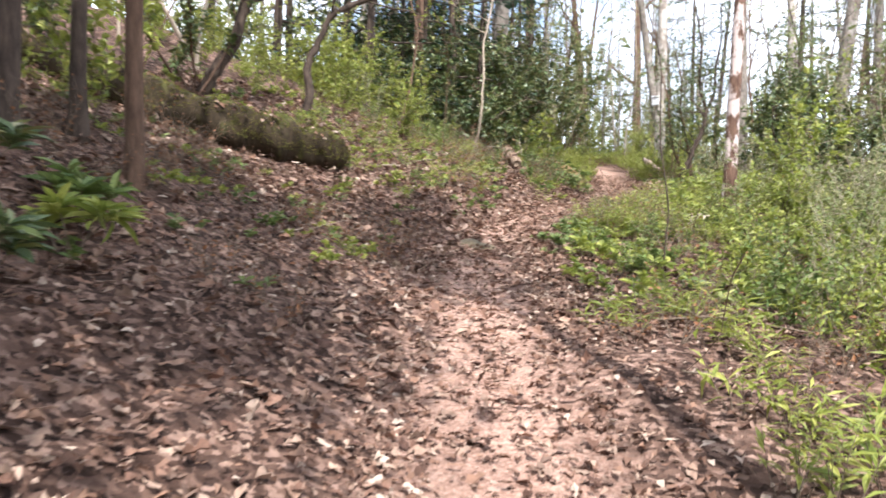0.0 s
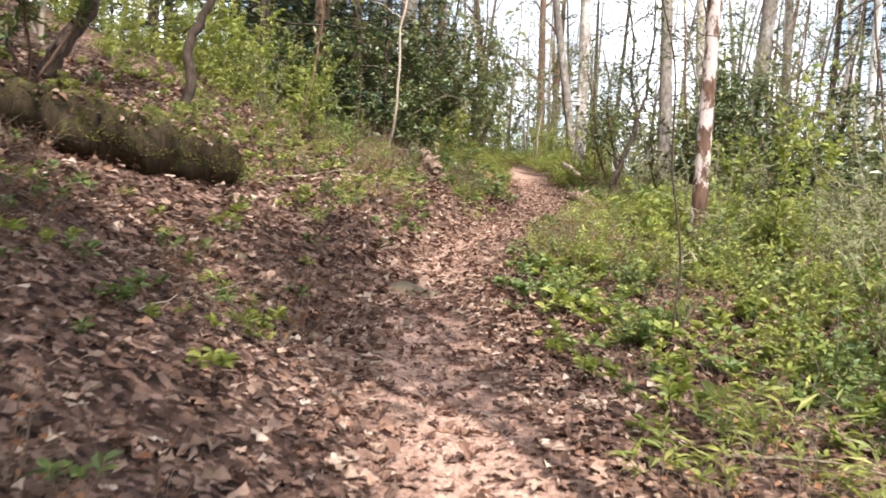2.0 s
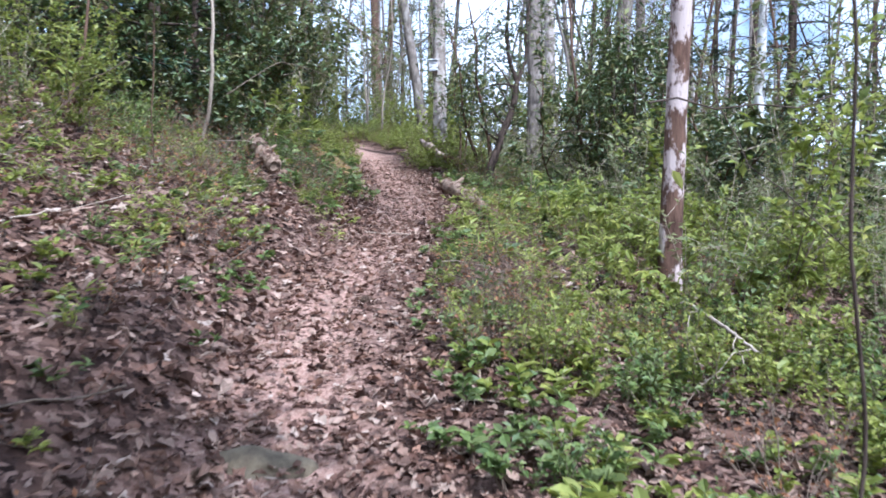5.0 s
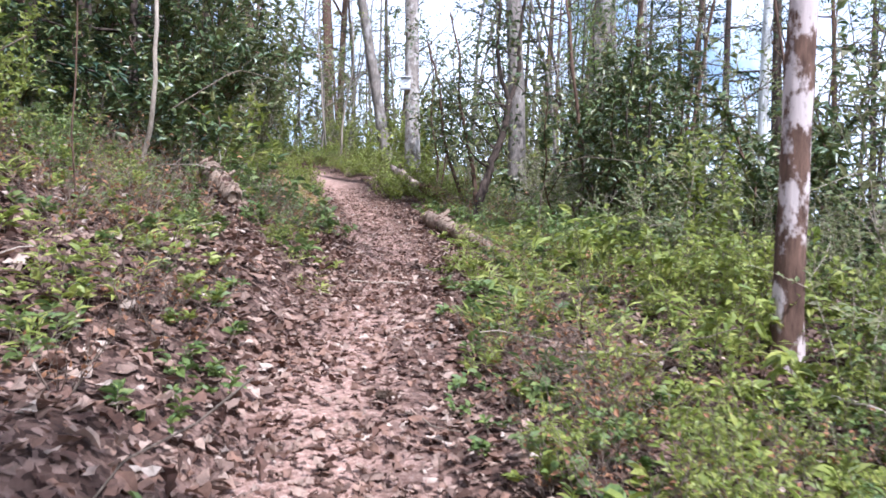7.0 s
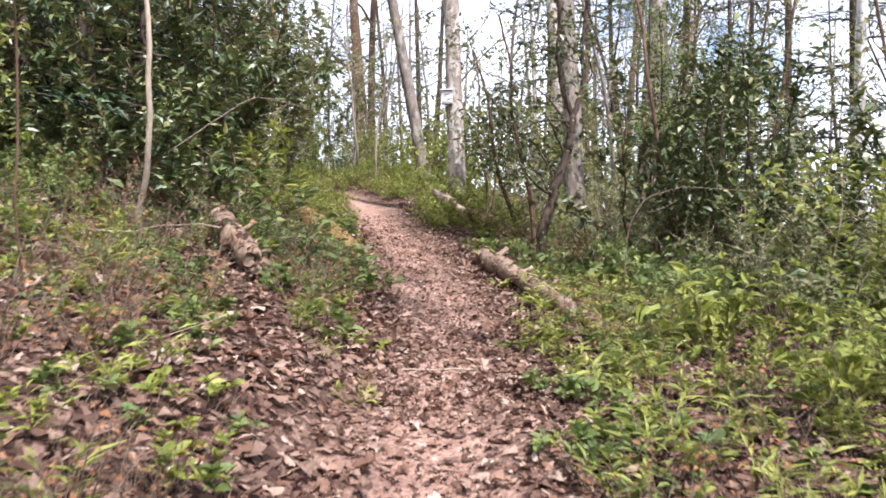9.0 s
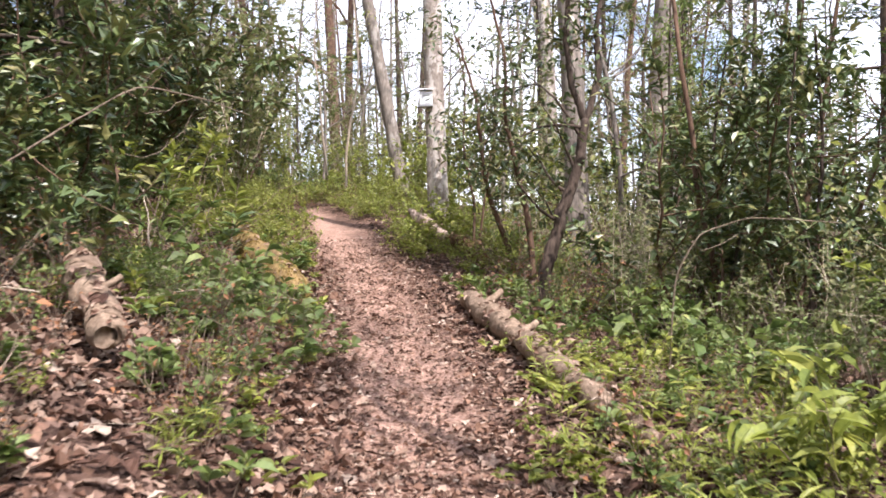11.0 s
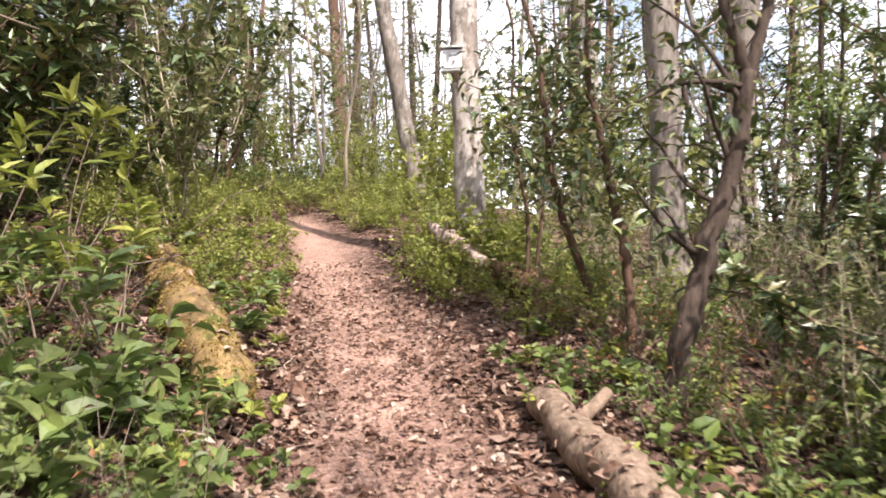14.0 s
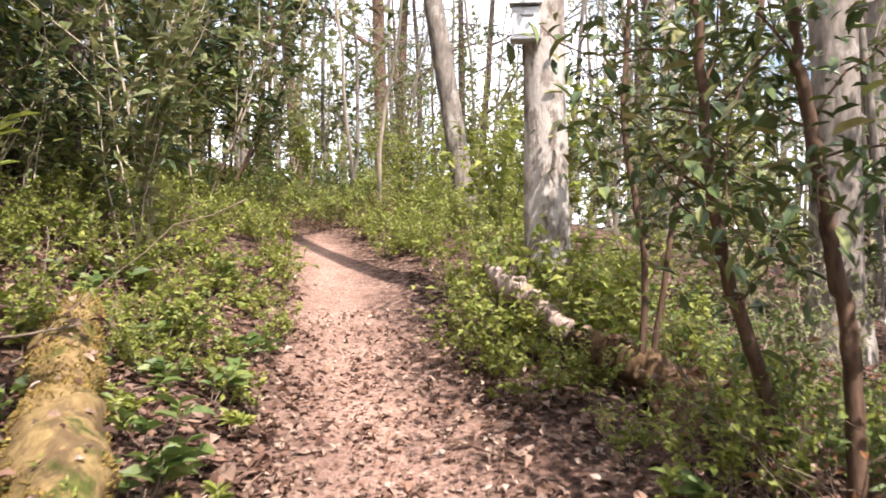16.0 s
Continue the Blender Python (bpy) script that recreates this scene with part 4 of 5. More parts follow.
# ---- woods round about ----
def conifer(x, y, h, r, label, seed, group, wide=0.2, boughs=24, from_u=0.12, material=None, per=62, droop=-0.1):
    """A straight trunk with level boughs, each carrying sprays of needles."""
    rng = np.random.default_rng(seed)
    ob = thing("pine", x, y, label, "pine tree", group)
    fine = np.linspace(0, 1, 30)
    line = np.c_[0.1 * np.sin(fine * 3 + seed), 0.1 * np.cos(fine * 2.5 + seed) - 0.1, fine * h - 0.3]
    t = Tubes(seed)
    t.add(line, r * (1 - 0.9 * fine), 8, 0.03)
    part("trunk", t.mesh("trunk", BARK_DARK), ob)
    pos, way = [], []
    for k in range(boughs):
        u = from_u + (0.98 - from_u) * k / boughs
        p, _ = at_along(line, u)
        a = k * 2.4 + rng.random()
        ln = h * wide * (1.1 - u) * (0.7 + 0.5 * rng.random()) + 0.3
        b = Tubes(seed)
        bo = wander(rng, p, (math.cos(a), math.sin(a), droop + 0.2 * rng.random()), ln, 5, 0.08)
        b.add(bo, np.linspace(r * 0.22 * (1.1 - u) + 0.006, 0.004, 6), 4, 0, cap=False)
        part("bough", b.mesh("bough", BARK_DARK), ob)
        for _ in range(per):
            q, tan = at_along(bo, 0.2 + 0.8 * rng.random() ** 0.7)
            sidew = np.cross(tan, (0, 0, 1)) * rng.normal() * 1.2 / (np.linalg.norm(tan) + 1e-9)
            pos.append(q + sidew * 0.22 * ln * rng.random())
            way.append(tan / (np.linalg.norm(tan) + 1e-9) + sidew)
    n = len(pos)
    size = 0.24 * (0.6 + 0.8 * rng.random(n))
    me = leaf_mesh("needles", np.array(pos), np.array(way) + spread(rng, n, 0.5) * 0.5, spread(rng, n) * 0.4 + np.array([0, 0, 1.0]), size, size * 0.3, material or NEEDLE)
    part("needles", me, ob)["kind"] = "stuff"
    return ob


PINES = [conifer(15.5 + 3.2 * k, 22.0 + 5 * k, 14 + k, 0.15, "dark pine with level boughs", 500 + k, "pines", from_u=0.08) for k in range(3)]
HEMLOCK = [conifer(-4.2 - 2.5 * k, 21.0 + 2.5 * k, 13, 0.14, "dense dark evergreen with drooping boughs", 520 + k, "dark evergreens", wide=0.24, from_u=0.04, boughs=30, per=76, droop=-0.25) for k in range(2)]
for k, (x, y) in enumerate([(19, 21), (24, 26), (22, 33), (29, 28), (26, 40), (33, 33), (17, 38), (12.5, 41), (34, 30), (15, 34), (38, 26)]):
    copy_thing(PINES[k % 3], pose(x, y, ground(x, y), 0, 0, 77 * k) @ Matrix.Scale(0.85 + 0.08 * (k % 5), 4))
for k, (x, y) in enumerate([(-1.6, 18.2), (0.2, 21.0), (-0.6, 24.0), (-3.0, 25), (-1.2, 27.5), (-7, 20), (-9.5, 24), (-5.5, 29), (-2, 32), (-12, 19), (-11, 29), (1.0, 33), (-8, 15.5), (-12, 13), (-15, 22)]):
    copy_thing(HEMLOCK[k % 2], pose(x, y, ground(x, y), 0, 0, 131 * k) @ Matrix.Scale(0.8 + 0.1 * (k % 4), 4))

# more evergreens, added out of view to block sky light from the left bank
for k, (x, y) in enumerate([(-6.2, 3.0), (-4.8, -0.5), (-3.8, -3.6), (-7.6, 7.0), (-8.5, 1.0)]):
    copy_thing(HEMLOCK[k % 2], pose(x, y, ground(x, y), 0, 0, 97 * k) @ Matrix.Scale(0.9, 4))
for k, (x, y) in enumerate([(2.0, 24.6), (1.0, 22.6), (2.6, 28.5), (0.0, 26.5), (-0.5, 20.2), (-1.2, 22.4)]):
    copy_thing(HEMLOCK[k % 2], pose(x, y, ground(x, y), 0, 0, 61 * k) @ Matrix.Scale(0.58 + 0.05 * (k % 3), 4))

KINDS = []
for k, (bm, cr, n) in enumerate([(BARK_GREY, LEAF_SOFT, 420), (BARK_PALE, LEAF_LIME, 420), (BARK_DARK, LEAF_SOFT, 160), (BARK_BROWN, LEAF_MID, 420)]):
    KINDS.append(tree("tree", 18 + 3 * k, 44 + 2 * k, 17, 0.13 + 0.02 * k, bm, ["grey-barked tree in the woods", "pale-barked tree in the woods", "dark bare tree in the woods", "brown-barked tree in the woods"][k],
                      90 + k, limbs=6, limb_from=0.2, crown=cr, leaves=n, leaf=0.17, sides=7, group="trees of the wood", twigs=5, limb_len=0.26))
rw = np.random.default_rng(31)
count = 0
while count < 95:
    x, y = rw.uniform(-38, 48), rw.uniform(-25, 75)
    d = float(side(np.array([x]), np.array([y]))[0][0])
    if (4 < x < 32 and y < 5 + 0.75 * x) or abs(d) < 3.5 or (y < 24 and -9 < d < 9) or (y < 8 and abs(d) < 7):
        continue
    s = rw.uniform(0.7, 1.25)
    copy_thing(KINDS[rw.integers(4)], pose(x, y, ground(x, y), rw.uniform(-3, 3), rw.uniform(-3, 3), rw.uniform(0, 360)) @ Matrix.Scale(s, 4))
    count += 1


# thin understory trees, much twigged, between the trunks
THIN = [tree("thin_tree", 9.0 + 2.1 * k, 21.5 + 1.7 * k, 8.0 + k, 0.045, (BARK_GREY, BARK_DARK, BARK_BROWN)[k], "thin crooked understory tree coming into leaf", 130 + k, curve=0.05, limbs=12, limb_from=0.16, limb_len=0.24,
             crown=(LEAF_SOFT, LEAF_LIME, LEAF_DARK)[k], leaves=(420, 360, 700)[k], leaf=0.085, group="thin understory trees", sides=7, twigs=6, rise=0.9, flare=0.2) for k in range(3)]
rt = np.random.default_rng(57)
for y0, y1, d0, d1, n in ((15, 30, 5, 13, 17), (26, 36, 1.0, 6, 10), (24, 34, -6, -1.8, 8), (8, 14, 7, 14, 6)):
    for x, y, z in zip(*along(rt, n, y0, y1, d0, d1)):
        copy_thing(THIN[rt.integers(3)], pose(x, y, z, rt.uniform(-5, 5), rt.uniform(-5, 5), rt.uniform(0, 360)) @ Matrix.Scale(rt.uniform(0.75, 1.2), 4))


def far_woods():
    """Foliage and trunks of the woods beyond, too far to tell apart."""
    rng = np.random.default_rng(77)
    n = 26000
    ang = rng.uniform(0, 2 * np.pi, n)
    rad = rng.uniform(38, 95, n)
    x, y = 3 + rad * np.sin(ang), 14 + rad * np.cos(ang)
    g = height(x, y)
    z = g + rng.random(n) ** 1.6 * np.where(x > 14, 5.0, 13.0)
    size = 0.5 + 0.5 * rng.random(n)
    me = leaf_mesh("foliage", np.stack([x, y, z], 1), spread(rng, n, 0.3), spread(rng, n) + np.array([0, 0, 0.6]), size, size * 0.6, LEAF_SOFT)
    ob = tagged(new("far_woods"), "hazy green undergrowth of the distant woods", "woods", kind="stuff")
    part("foliage", me, ob)["kind"] = "stuff"
    t = Tubes(5)
    for _ in range(260):
        a, r = rng.uniform(0, 2 * np.pi), rng.uniform(40, 100)
        px, py = 3 + r * math.sin(a), 14 + r * math.cos(a)
        gz = ground(px, py)
        t.add([(px, py, gz - 0.3), (px + rng.normal() * 0.3, py, gz + 8), (px + rng.normal() * 0.6, py, gz + 17)], np.array([1.2, 0.9, 0.3]) * rng.uniform(0.1, 0.22), 5, 0, cap=False)
    part("trunks", t.mesh("trunks", BARK_GREY), ob)["kind"] = "stuff"


far_woods()


# ---- leaf litter ----
def litter():
    rng = np.random.default_rng(91)
    ob = tagged(new("leaf_litter"), "scattered dry brown and tan fallen leaves", "leaf litter", kind="stuff")
    for full, stretches in ((True, ((8000, -1, 8, -4.5, -0.35, 0.04, 0.11), (3000, 1, 9, -0.7, 0.7, 0.03, 0.09), (12000, 7, 16, -4.5, -0.4, 0.05, 0.13), (3600, 8, 15, -0.6, 0.6, 0.03, 0.1), (2500, 5, 14, 0.4, 2.2, 0.05, 0.11), (3000, 14, 20, -2.2, -0.4, 0.05, 0.12), (1800, 14, 19, 0.4, 2.0, 0.05, 0.12), (1300, 14, 21, -0.6, 0.6, 0.03, 0.08))),
                            (False, ((5000, -1, 8, -4.5, -0.35, 0.02, 0.05), (2500, 1, 14, -0.7, 0.7, 0.015, 0.04), (5000, -1, 8, 0.35, 3.0, 0.03, 0.08), (5000, 7, 16, 0.4, 3.0, 0.03, 0.085), (8000, 14, 23, -3.0, -0.45, 0.035, 0.09), (6000, 14, 23, 0.45, 3.2, 0.035, 0.09), (6000, 13, 22, -0.6, 0.6, 0.02, 0.05)))):
        sets, sizes = [], []
        for n, y0, y1, d0, d1, lo, hi in stretches:
            sets.append(along(rng, n, y0, y1, d0, d1))
            sizes.append(rng.uniform(lo, hi, n))
        x, y, z = (np.concatenate([s[k] for s in sets]) for k in range(3))
        size = np.concatenate(sizes)
        n = len(x)
        way = spread(rng, n, 0.8)
        up = spread(rng, n) * 0.5 + np.array([0, 0, 1.0])
        me = leaf_mesh("leaves", np.stack([x, y, z + rng.uniform(0.002, 0.035, n)], 1), way, up, size, size * rng.uniform(0.4, 0.8, n), DEAD_LEAF, fold=rng.uniform(-0.5, 0.6, n)[:, None], droop=rng.uniform(-0.25, 0.5, n)[:, None] if full else 0.25, lobed=full, crumple=0.05 if full else 0.075)
        part("leaves", me, ob)["kind"] = "stuff"


litter()


# ---- single things along the trail ----
def nest_box(x, y, z, yaw):
    """A white box with a slanted lid, a darker band and a plank behind it."""
    ob = tagged(new("nest_box"), "small white wooden box fixed high on the pale trunk", "nest box")
    ob.matrix_world = pose(x, y, z, 0, 0, yaw)

    def block(name, sx, sy, sz, px, py, pz, material, slant=0.0, label=""):
        bm = bmesh.new()
        bmesh.ops.create_cube(bm, size=1)
        for v in bm.verts:
            v.co = Vector((v.co.x * sx, v.co.y * sy, v.co.z * sz + (slant * v.co.y if v.co.z > 0 else 0)))
        bmesh.ops.bevel(bm, geom=bm.edges[:], offset=0.005, segments=2, affect="EDGES")
        me = bpy.data.meshes.new(name)
        bm.to_mesh(me)
        bm.free()
        me.materials.append(material)
        part(name, me, ob, label, (px, py, pz))

    block("body", 0.17, 0.13, 0.2, 0, 0, 0, WHITE_PAINT, 0.04)
    block("lid", 0.2, 0.17, 0.018, 0, -0.012, 0.115, WHITE_PAINT, 0.04)
    # no opening here: a grey strip stands for the shade inside a slot
    block("front_slot", 0.09, 0.012, 0.012, 0.01, -0.069, 0.035, GREY_PAINT_AND_SHADE, 0, "grey strip painted as the shade of a slot")
    block("front_panel", 0.15, 0.012, 0.07, 0, -0.069, -0.05, WHITE_PAINT)
    block("base_board", 0.19, 0.15, 0.016, 0, -0.005, -0.107, GREY_PAINT_AND_SHADE)
    block("back_plank", 0.1, 0.02, 0.42, 0.03, 0.075, -0.04, DEADWOOD)
    return ob


nest_box(5.44, 20.86, 5.14, -25)


def crooked(name, x, y, runs, material, label, category, seed, crown=None, leaves=0, leaf=0.09, cloud=0.4, ratio=0.4, twigs=9):
    """Crooked stems: each run is a list of places from the root up and a thickness at its ends."""
    rng = np.random.default_rng(seed)
    ob = thing(name, x, y, label, category)
    tips = []
    for k, (pts, r0, r1) in enumerate(runs):
        p = np.array(pts, float)
        u = np.linspace(0, len(p) - 1, 8 * len(p))
        line = np.stack([np.interp(u, np.arange(len(p)), p[:, j]) for j in range(3)], 1)
        for _ in range(4):
            line[1:-1] = (line[:-2] + 2 * line[1:-1] + line[2:]) / 4
        line[1:-1] += rng.normal(size=(len(line) - 2, 3)) * r0 * 0.12
        t = Tubes(seed + k)
        t.add(line, np.linspace(r0, r1, len(line)), 9, 0.06)
        part("stem", t.mesh("stem", material), ob)
        for j in range(twigs if crown else min(twigs, 3)):
            q, tan = at_along(line, 0.35 + 0.64 * rng.random())
            lb = wander(rng, q, tan / np.linalg.norm(tan) * 0.5 + spread(rng, 1, 0.3)[0], 0.35 + 0.6 * rng.random(), 6, 0.25, (0, 0, 0.4))
            w = Tubes(seed + j)
            w.add(lb, np.linspace(r1 * 0.45, 0.003, 7), 5, 0, cap=False)
            part("twig", w.mesh("twig", material), ob)
            tips.append(lb)
    if crown:
        pos = np.array([at_along(tips[i], 0.2 + 0.8 * rng.random())[0] for i in rng.integers(0, len(tips), leaves)]) + rng.normal(size=(leaves, 3)) * cloud * 0.3
        size = leaf * (0.6 + 0.6 * rng.random(leaves))
        part("foliage", leaf_mesh("foliage", pos, spread(rng, leaves, 0.5) - np.array([0, 0, 0.2]), spread(rng, leaves) * 0.5 + np.array([0, 0, 1.0]), size, size * ratio, crown, full=True), ob)["kind"] = "stuff"
    return ob


# forked evergreen and its neighbours on the right of the trail
crooked("forked_laurel", 5.42, 17.4, [([(-0.32, 0, -0.2), (-0.22, 0, 0.35), (-0.05, 0, 0.85), (0.14, 0, 1.25), (0.22, 0, 1.75)], 0.072, 0.044),
                                        ([(0.22, 0, 1.72), (0.08, 0.02, 2.1), (0.02, 0, 2.5), (0.06, 0, 3.1), (-0.1, 0, 3.9)], 0.036, 0.018),
                                        ([(0.22, 0, 1.72), (0.38, 0, 2.15), (0.36, 0, 2.6), (0.48, 0.05, 3.2), (0.44, 0, 4.0)], 0.036, 0.016)],
        BARK_DARK, "dark evergreen laurel trunk forking into two limbs", "laurel", 601, LEAF_DARK, 1050, 0.1)
crooked("crooked_laurel", 5.66, 18.9, [([(0.0, 0, -0.15), (-0.06, 0, 0.3), (-0.25, 0, 0.75), (-0.36, 0, 1.15), (-0.42, 0, 1.9), (-0.6, 0.1, 2.6)], 0.036, 0.014),
                                       ([(0.1, -0.3, -0.15), (0.02, -0.32, 0.6), (-0.06, -0.3, 0.95), (-0.14, -0.3, 1.3), (-0.24, -0.3, 1.7), (-0.22, -0.3, 2.3), (-0.4, -0.3, 3.0)], 0.038, 0.014)],
        BARK_BROWN, "pair of crooked brown laurel stems", "laurel", 611, LEAF_DARK, 1050, 0.1)
crooked("laurel_thicket", 5.6, 19.85, [([(0, 0, -0.1), (0.05, 0, 0.7), (-0.1, 0, 1.4), (-0.05, 0, 2.2), (-0.25, 0, 3.0)], 0.02, 0.008), ([(0.1, 0.1, -0.1), (0.2, 0, 0.9), (0.35, 0, 1.7), (0.3, 0, 2.6)], 0.018, 0.008)],
        BARK_BROWN, "thin laurel stems with dark leaves before the pale tree", "laurel", 621, LEAF_DARK, 800, 0.085)
crooked("holly", 8.0, 19.1, [([(0, 0, -0.1), (0.03, 0, 1.2), (0, 0, 2.4), (0.05, 0, 3.8)], 0.03, 0.008), ([(0.05, 0.1, -0.1), (0.2, 0, 1.3), (0.25, 0, 2.6), (0.2, 0, 3.5)], 0.025, 0.008)],
        BARK_DARK, "narrow young holly thick with glossy leaves", "holly", 631, LEAF_MID, 1500, 0.09)
crooked("laurel_thicket", 7.0, 17.2, [([(0, 0, -0.1), (0.1, 0, 0.8), (0, 0, 1.7), (0.2, 0, 2.6)], 0.025, 0.01), ([(0.2, 0.1, -0.1), (0.4, 0, 0.9), (0.7, 0, 1.7), (0.8, 0, 2.7)], 0.02, 0.008)],
        BARK_DARK, "spreading evergreen laurel with crooked stems", "laurel", 641, LEAF_DARK, 1300, 0.1)
crooked("laurel_thicket", 6.5, 15.6, [([(0, 0, -0.1), (0.1, 0, 0.8), (0.2, 0, 1.7), (0.1, 0, 2.6)], 0.022, 0.01), ([(0.2, 0.1, -0.1), (0.1, 0, 0.7), (-0.2, 0, 1.5), (-0.1, 0, 2.4)], 0.018, 0.008)],
        BARK_DARK, "spreading evergreen laurel with crooked stems", "laurel", 651, LEAF_DARK, 1300, 0.1)
crooked("bent_sapling", 1.97, 7.2, [([(0, 0, -0.1), (0.05, 0, 0.6), (-0.06, 0, 1.2), (-0.07, 0, 1.9), (-0.28, 0, 2.6), (-0.3, 0.1, 3.4)], 0.008, 0.004)], BARK_DARK, "thin dark sapling bending over the shrubs", "sapling", 661, LEAF_LIME, 60, 0.06)

# arching bare branches
crooked("arching_branch", 0.55, 15.75, [([(0, 0, -0.05), (0.2, 0.05, 0.5), (0.62, 0.12, 0.8), (1.05, 0.25, 1.1), (1.45, 0.42, 1.06), (1.8, 0.7, 1.0)], 0.007, 0.003)], TWIG, "long bare branch arching over the bank", "branch", 671)
crooked("arching_branch", 4.75, 15.1, [([(0, 0, -0.05), (0.02, -0.05, 0.68), (0.16, -0.12, 0.95), (0.46, -0.25, 1.05), (1.1, -0.4, 1.0)], 0.006, 0.003)], TWIG, "bare pale branch arching above the undergrowth", "branch", 681)
crooked("dead_limb", 2.07, 17.55, [([(0, 0, 0.02), (-0.14, 0.25, 0.2), (-0.4, 0.66, 0.36)], 0.028, 0.02)], TWIG_PALE, "broken pale limb lying in the seedlings", "branch", 691)
crooked("dead_limb", 3.5, 10.2, [([(0, 0, 0.05), (-0.25, -0.5, 0.12), (-0.6, -1.3, 0.1), (-0.75, -1.7, 0.06)], 0.016, 0.007)], TWIG_PALE, "fallen pale branch lying in the green cover", "branch", 701)
crooked("dead_limb", 1.55, 6.4, [([(0, 0, 0.03), (-0.35, 0.25, 0.08), (-0.6, 0.75, 0.06)], 0.012, 0.005)], TWIG, "fallen thin brown branch at the trail edge", "branch", 711)
crooked("dead_limb", 1.45, 5.4, [([(0, 0, 0.03), (0.3, -0.3, 0.1), (0.75, -0.6, 0.05)], 0.01, 0.004)], TWIG, "fallen thin brown branch at the trail edge", "branch", 713)


def stump(x, y, h, r, material, label, seed, lean=(0, 0)):
    """A broken stump with a splintered top and root spurs."""
    rng = np.random.default_rng(seed)
    ob = thing("stump", x, y, label, "stump")
    t = Tubes(seed)
    n = 12
    u = np.linspace(0, 1, n)
    line = np.stack([lean[0] * u * h, lean[1] * u * h, -0.1 + u * (h + 0.1)], 1)
    t.add(line, r * (1.25 - 0.4 * u) * (1 + 0.5 * np.exp(-u * 6)), 13, 0.09)
    part("trunk", t.mesh("trunk", material), ob)
    for k in range(7):
        a = k * 0.9 + rng.random()
        s = Tubes(seed + k)
        if k < 4:
            p0 = line[-1] + np.array([math.cos(a), math.sin(a), -0.12 / max(r, 0.1)]) * r * 0.6
            s.add([p0, p0 + (0, 0, 0.04 + 0.03 * rng.random()), p0 + (0.015, 0.01, 0.07 + 0.06 * rng.random())], [r * 0.35, r * 0.25, 0.006], 5, 0.1)
            part("splinter", s.mesh("splinter", material), ob)
        else:
            s.add(wander(rng, (0, 0, 0.06), (math.cos(a), math.sin(a), -0.05), r * 2.6, 5, 0.15, (0, 0, -0.3)), np.linspace(r * 0.45, r * 0.1, 6), 6, 0.1)
            part("root", s.mesh("root", material), ob)
    return ob


stump(5.72, 19.62, 0.2, 0.15, ROTTEN, "rotten tan stump under the laurels", 741, (0.1, 0.0))


def pine_cone(x, y, yaw, seed):
    """An open cone lying on its side: woody scales in a spiral round a core."""
    rng = np.random.default_rng(seed)
    ob = thing("pine_cone", x, y, "open brown pine cone lying on the leaves", "pine cone", "pine cones")
    ob.matrix_world = pose(x, y, ground(x, y) + 0.035, 0, 82, yaw)
    t = Tubes(seed)
    t.add([(0, 0, -0.05), (0, 0, 0.0), (0, 0, 0.055)], [0.012, 0.016, 0.004], 8)
    part("core", t.mesh("core", BARK_BROWN), ob)
    k = np.arange(70)
    a, u = k * 2.39996, k / 70
    w = np.stack([np.cos(a), np.sin(a), 0.9 * u - 0.15], 1)
    pos = np.c_[np.zeros((70, 2)), -0.048 + 0.1 * u]
    size = 0.036 * np.sin(np.pi * (0.15 + 0.78 * u)) + 0.006
    me = leaf_mesh("scales", pos, w, np.stack([-np.cos(a) * 0.2, -np.sin(a) * 0.2, np.ones(70)], 1), size, size * 0.62, DEADWOOD, fold=0.15, droop=-0.1, full=True)
    part("scales", me, ob)["kind"] = "stuff"


for k, (x, y) in enumerate([(-0.55, 7.25), (-0.39, 6.96), (1.42, 10.97), (0.1, 8.6), (3.2, 17.3)]):
    pine_cone(x, y, 40 + 67 * k, 750 + k)


def stone(x, y, sx, sy, sz, label, seed):
    bm = bmesh.new()
    bmesh.ops.create_icosphere(bm, subdivisions=4, radius=1)
    for v in bm.verts:
        n = noise.noise(v.co * 1.3 + Vector((seed, 0, 0))) * 0.28 + noise.noise(v.co * 4 + Vector((seed, 3, 0))) * 0.06
        v.co = v.co * (1 + n)
        v.co = Vector((v.co.x * sx, v.co.y * sy, max(v.co.z, -0.6) * sz))
    me = bpy.data.meshes.new("stone")
    bm.to_mesh(me)
    bm.free()
    me.materials.append(STONE)
    me.polygons.foreach_set("use_smooth", np.ones(len(me.polygons), bool))
    ob = tagged(new("stone", me), label, "stone")
    ob.matrix_world = pose(x, y, ground(x, y) - 0.3 * sz, 0, 4, seed * 50 - 70)
    return ob


stone(0.33, 8.75, 0.25, 0.12, 0.1, "low rounded grey-brown stone half sunk into the trail", 1)
stone(-1.0, 8.2, 0.08, 0.06, 0.05, "small grey stone among the leaves", 2)

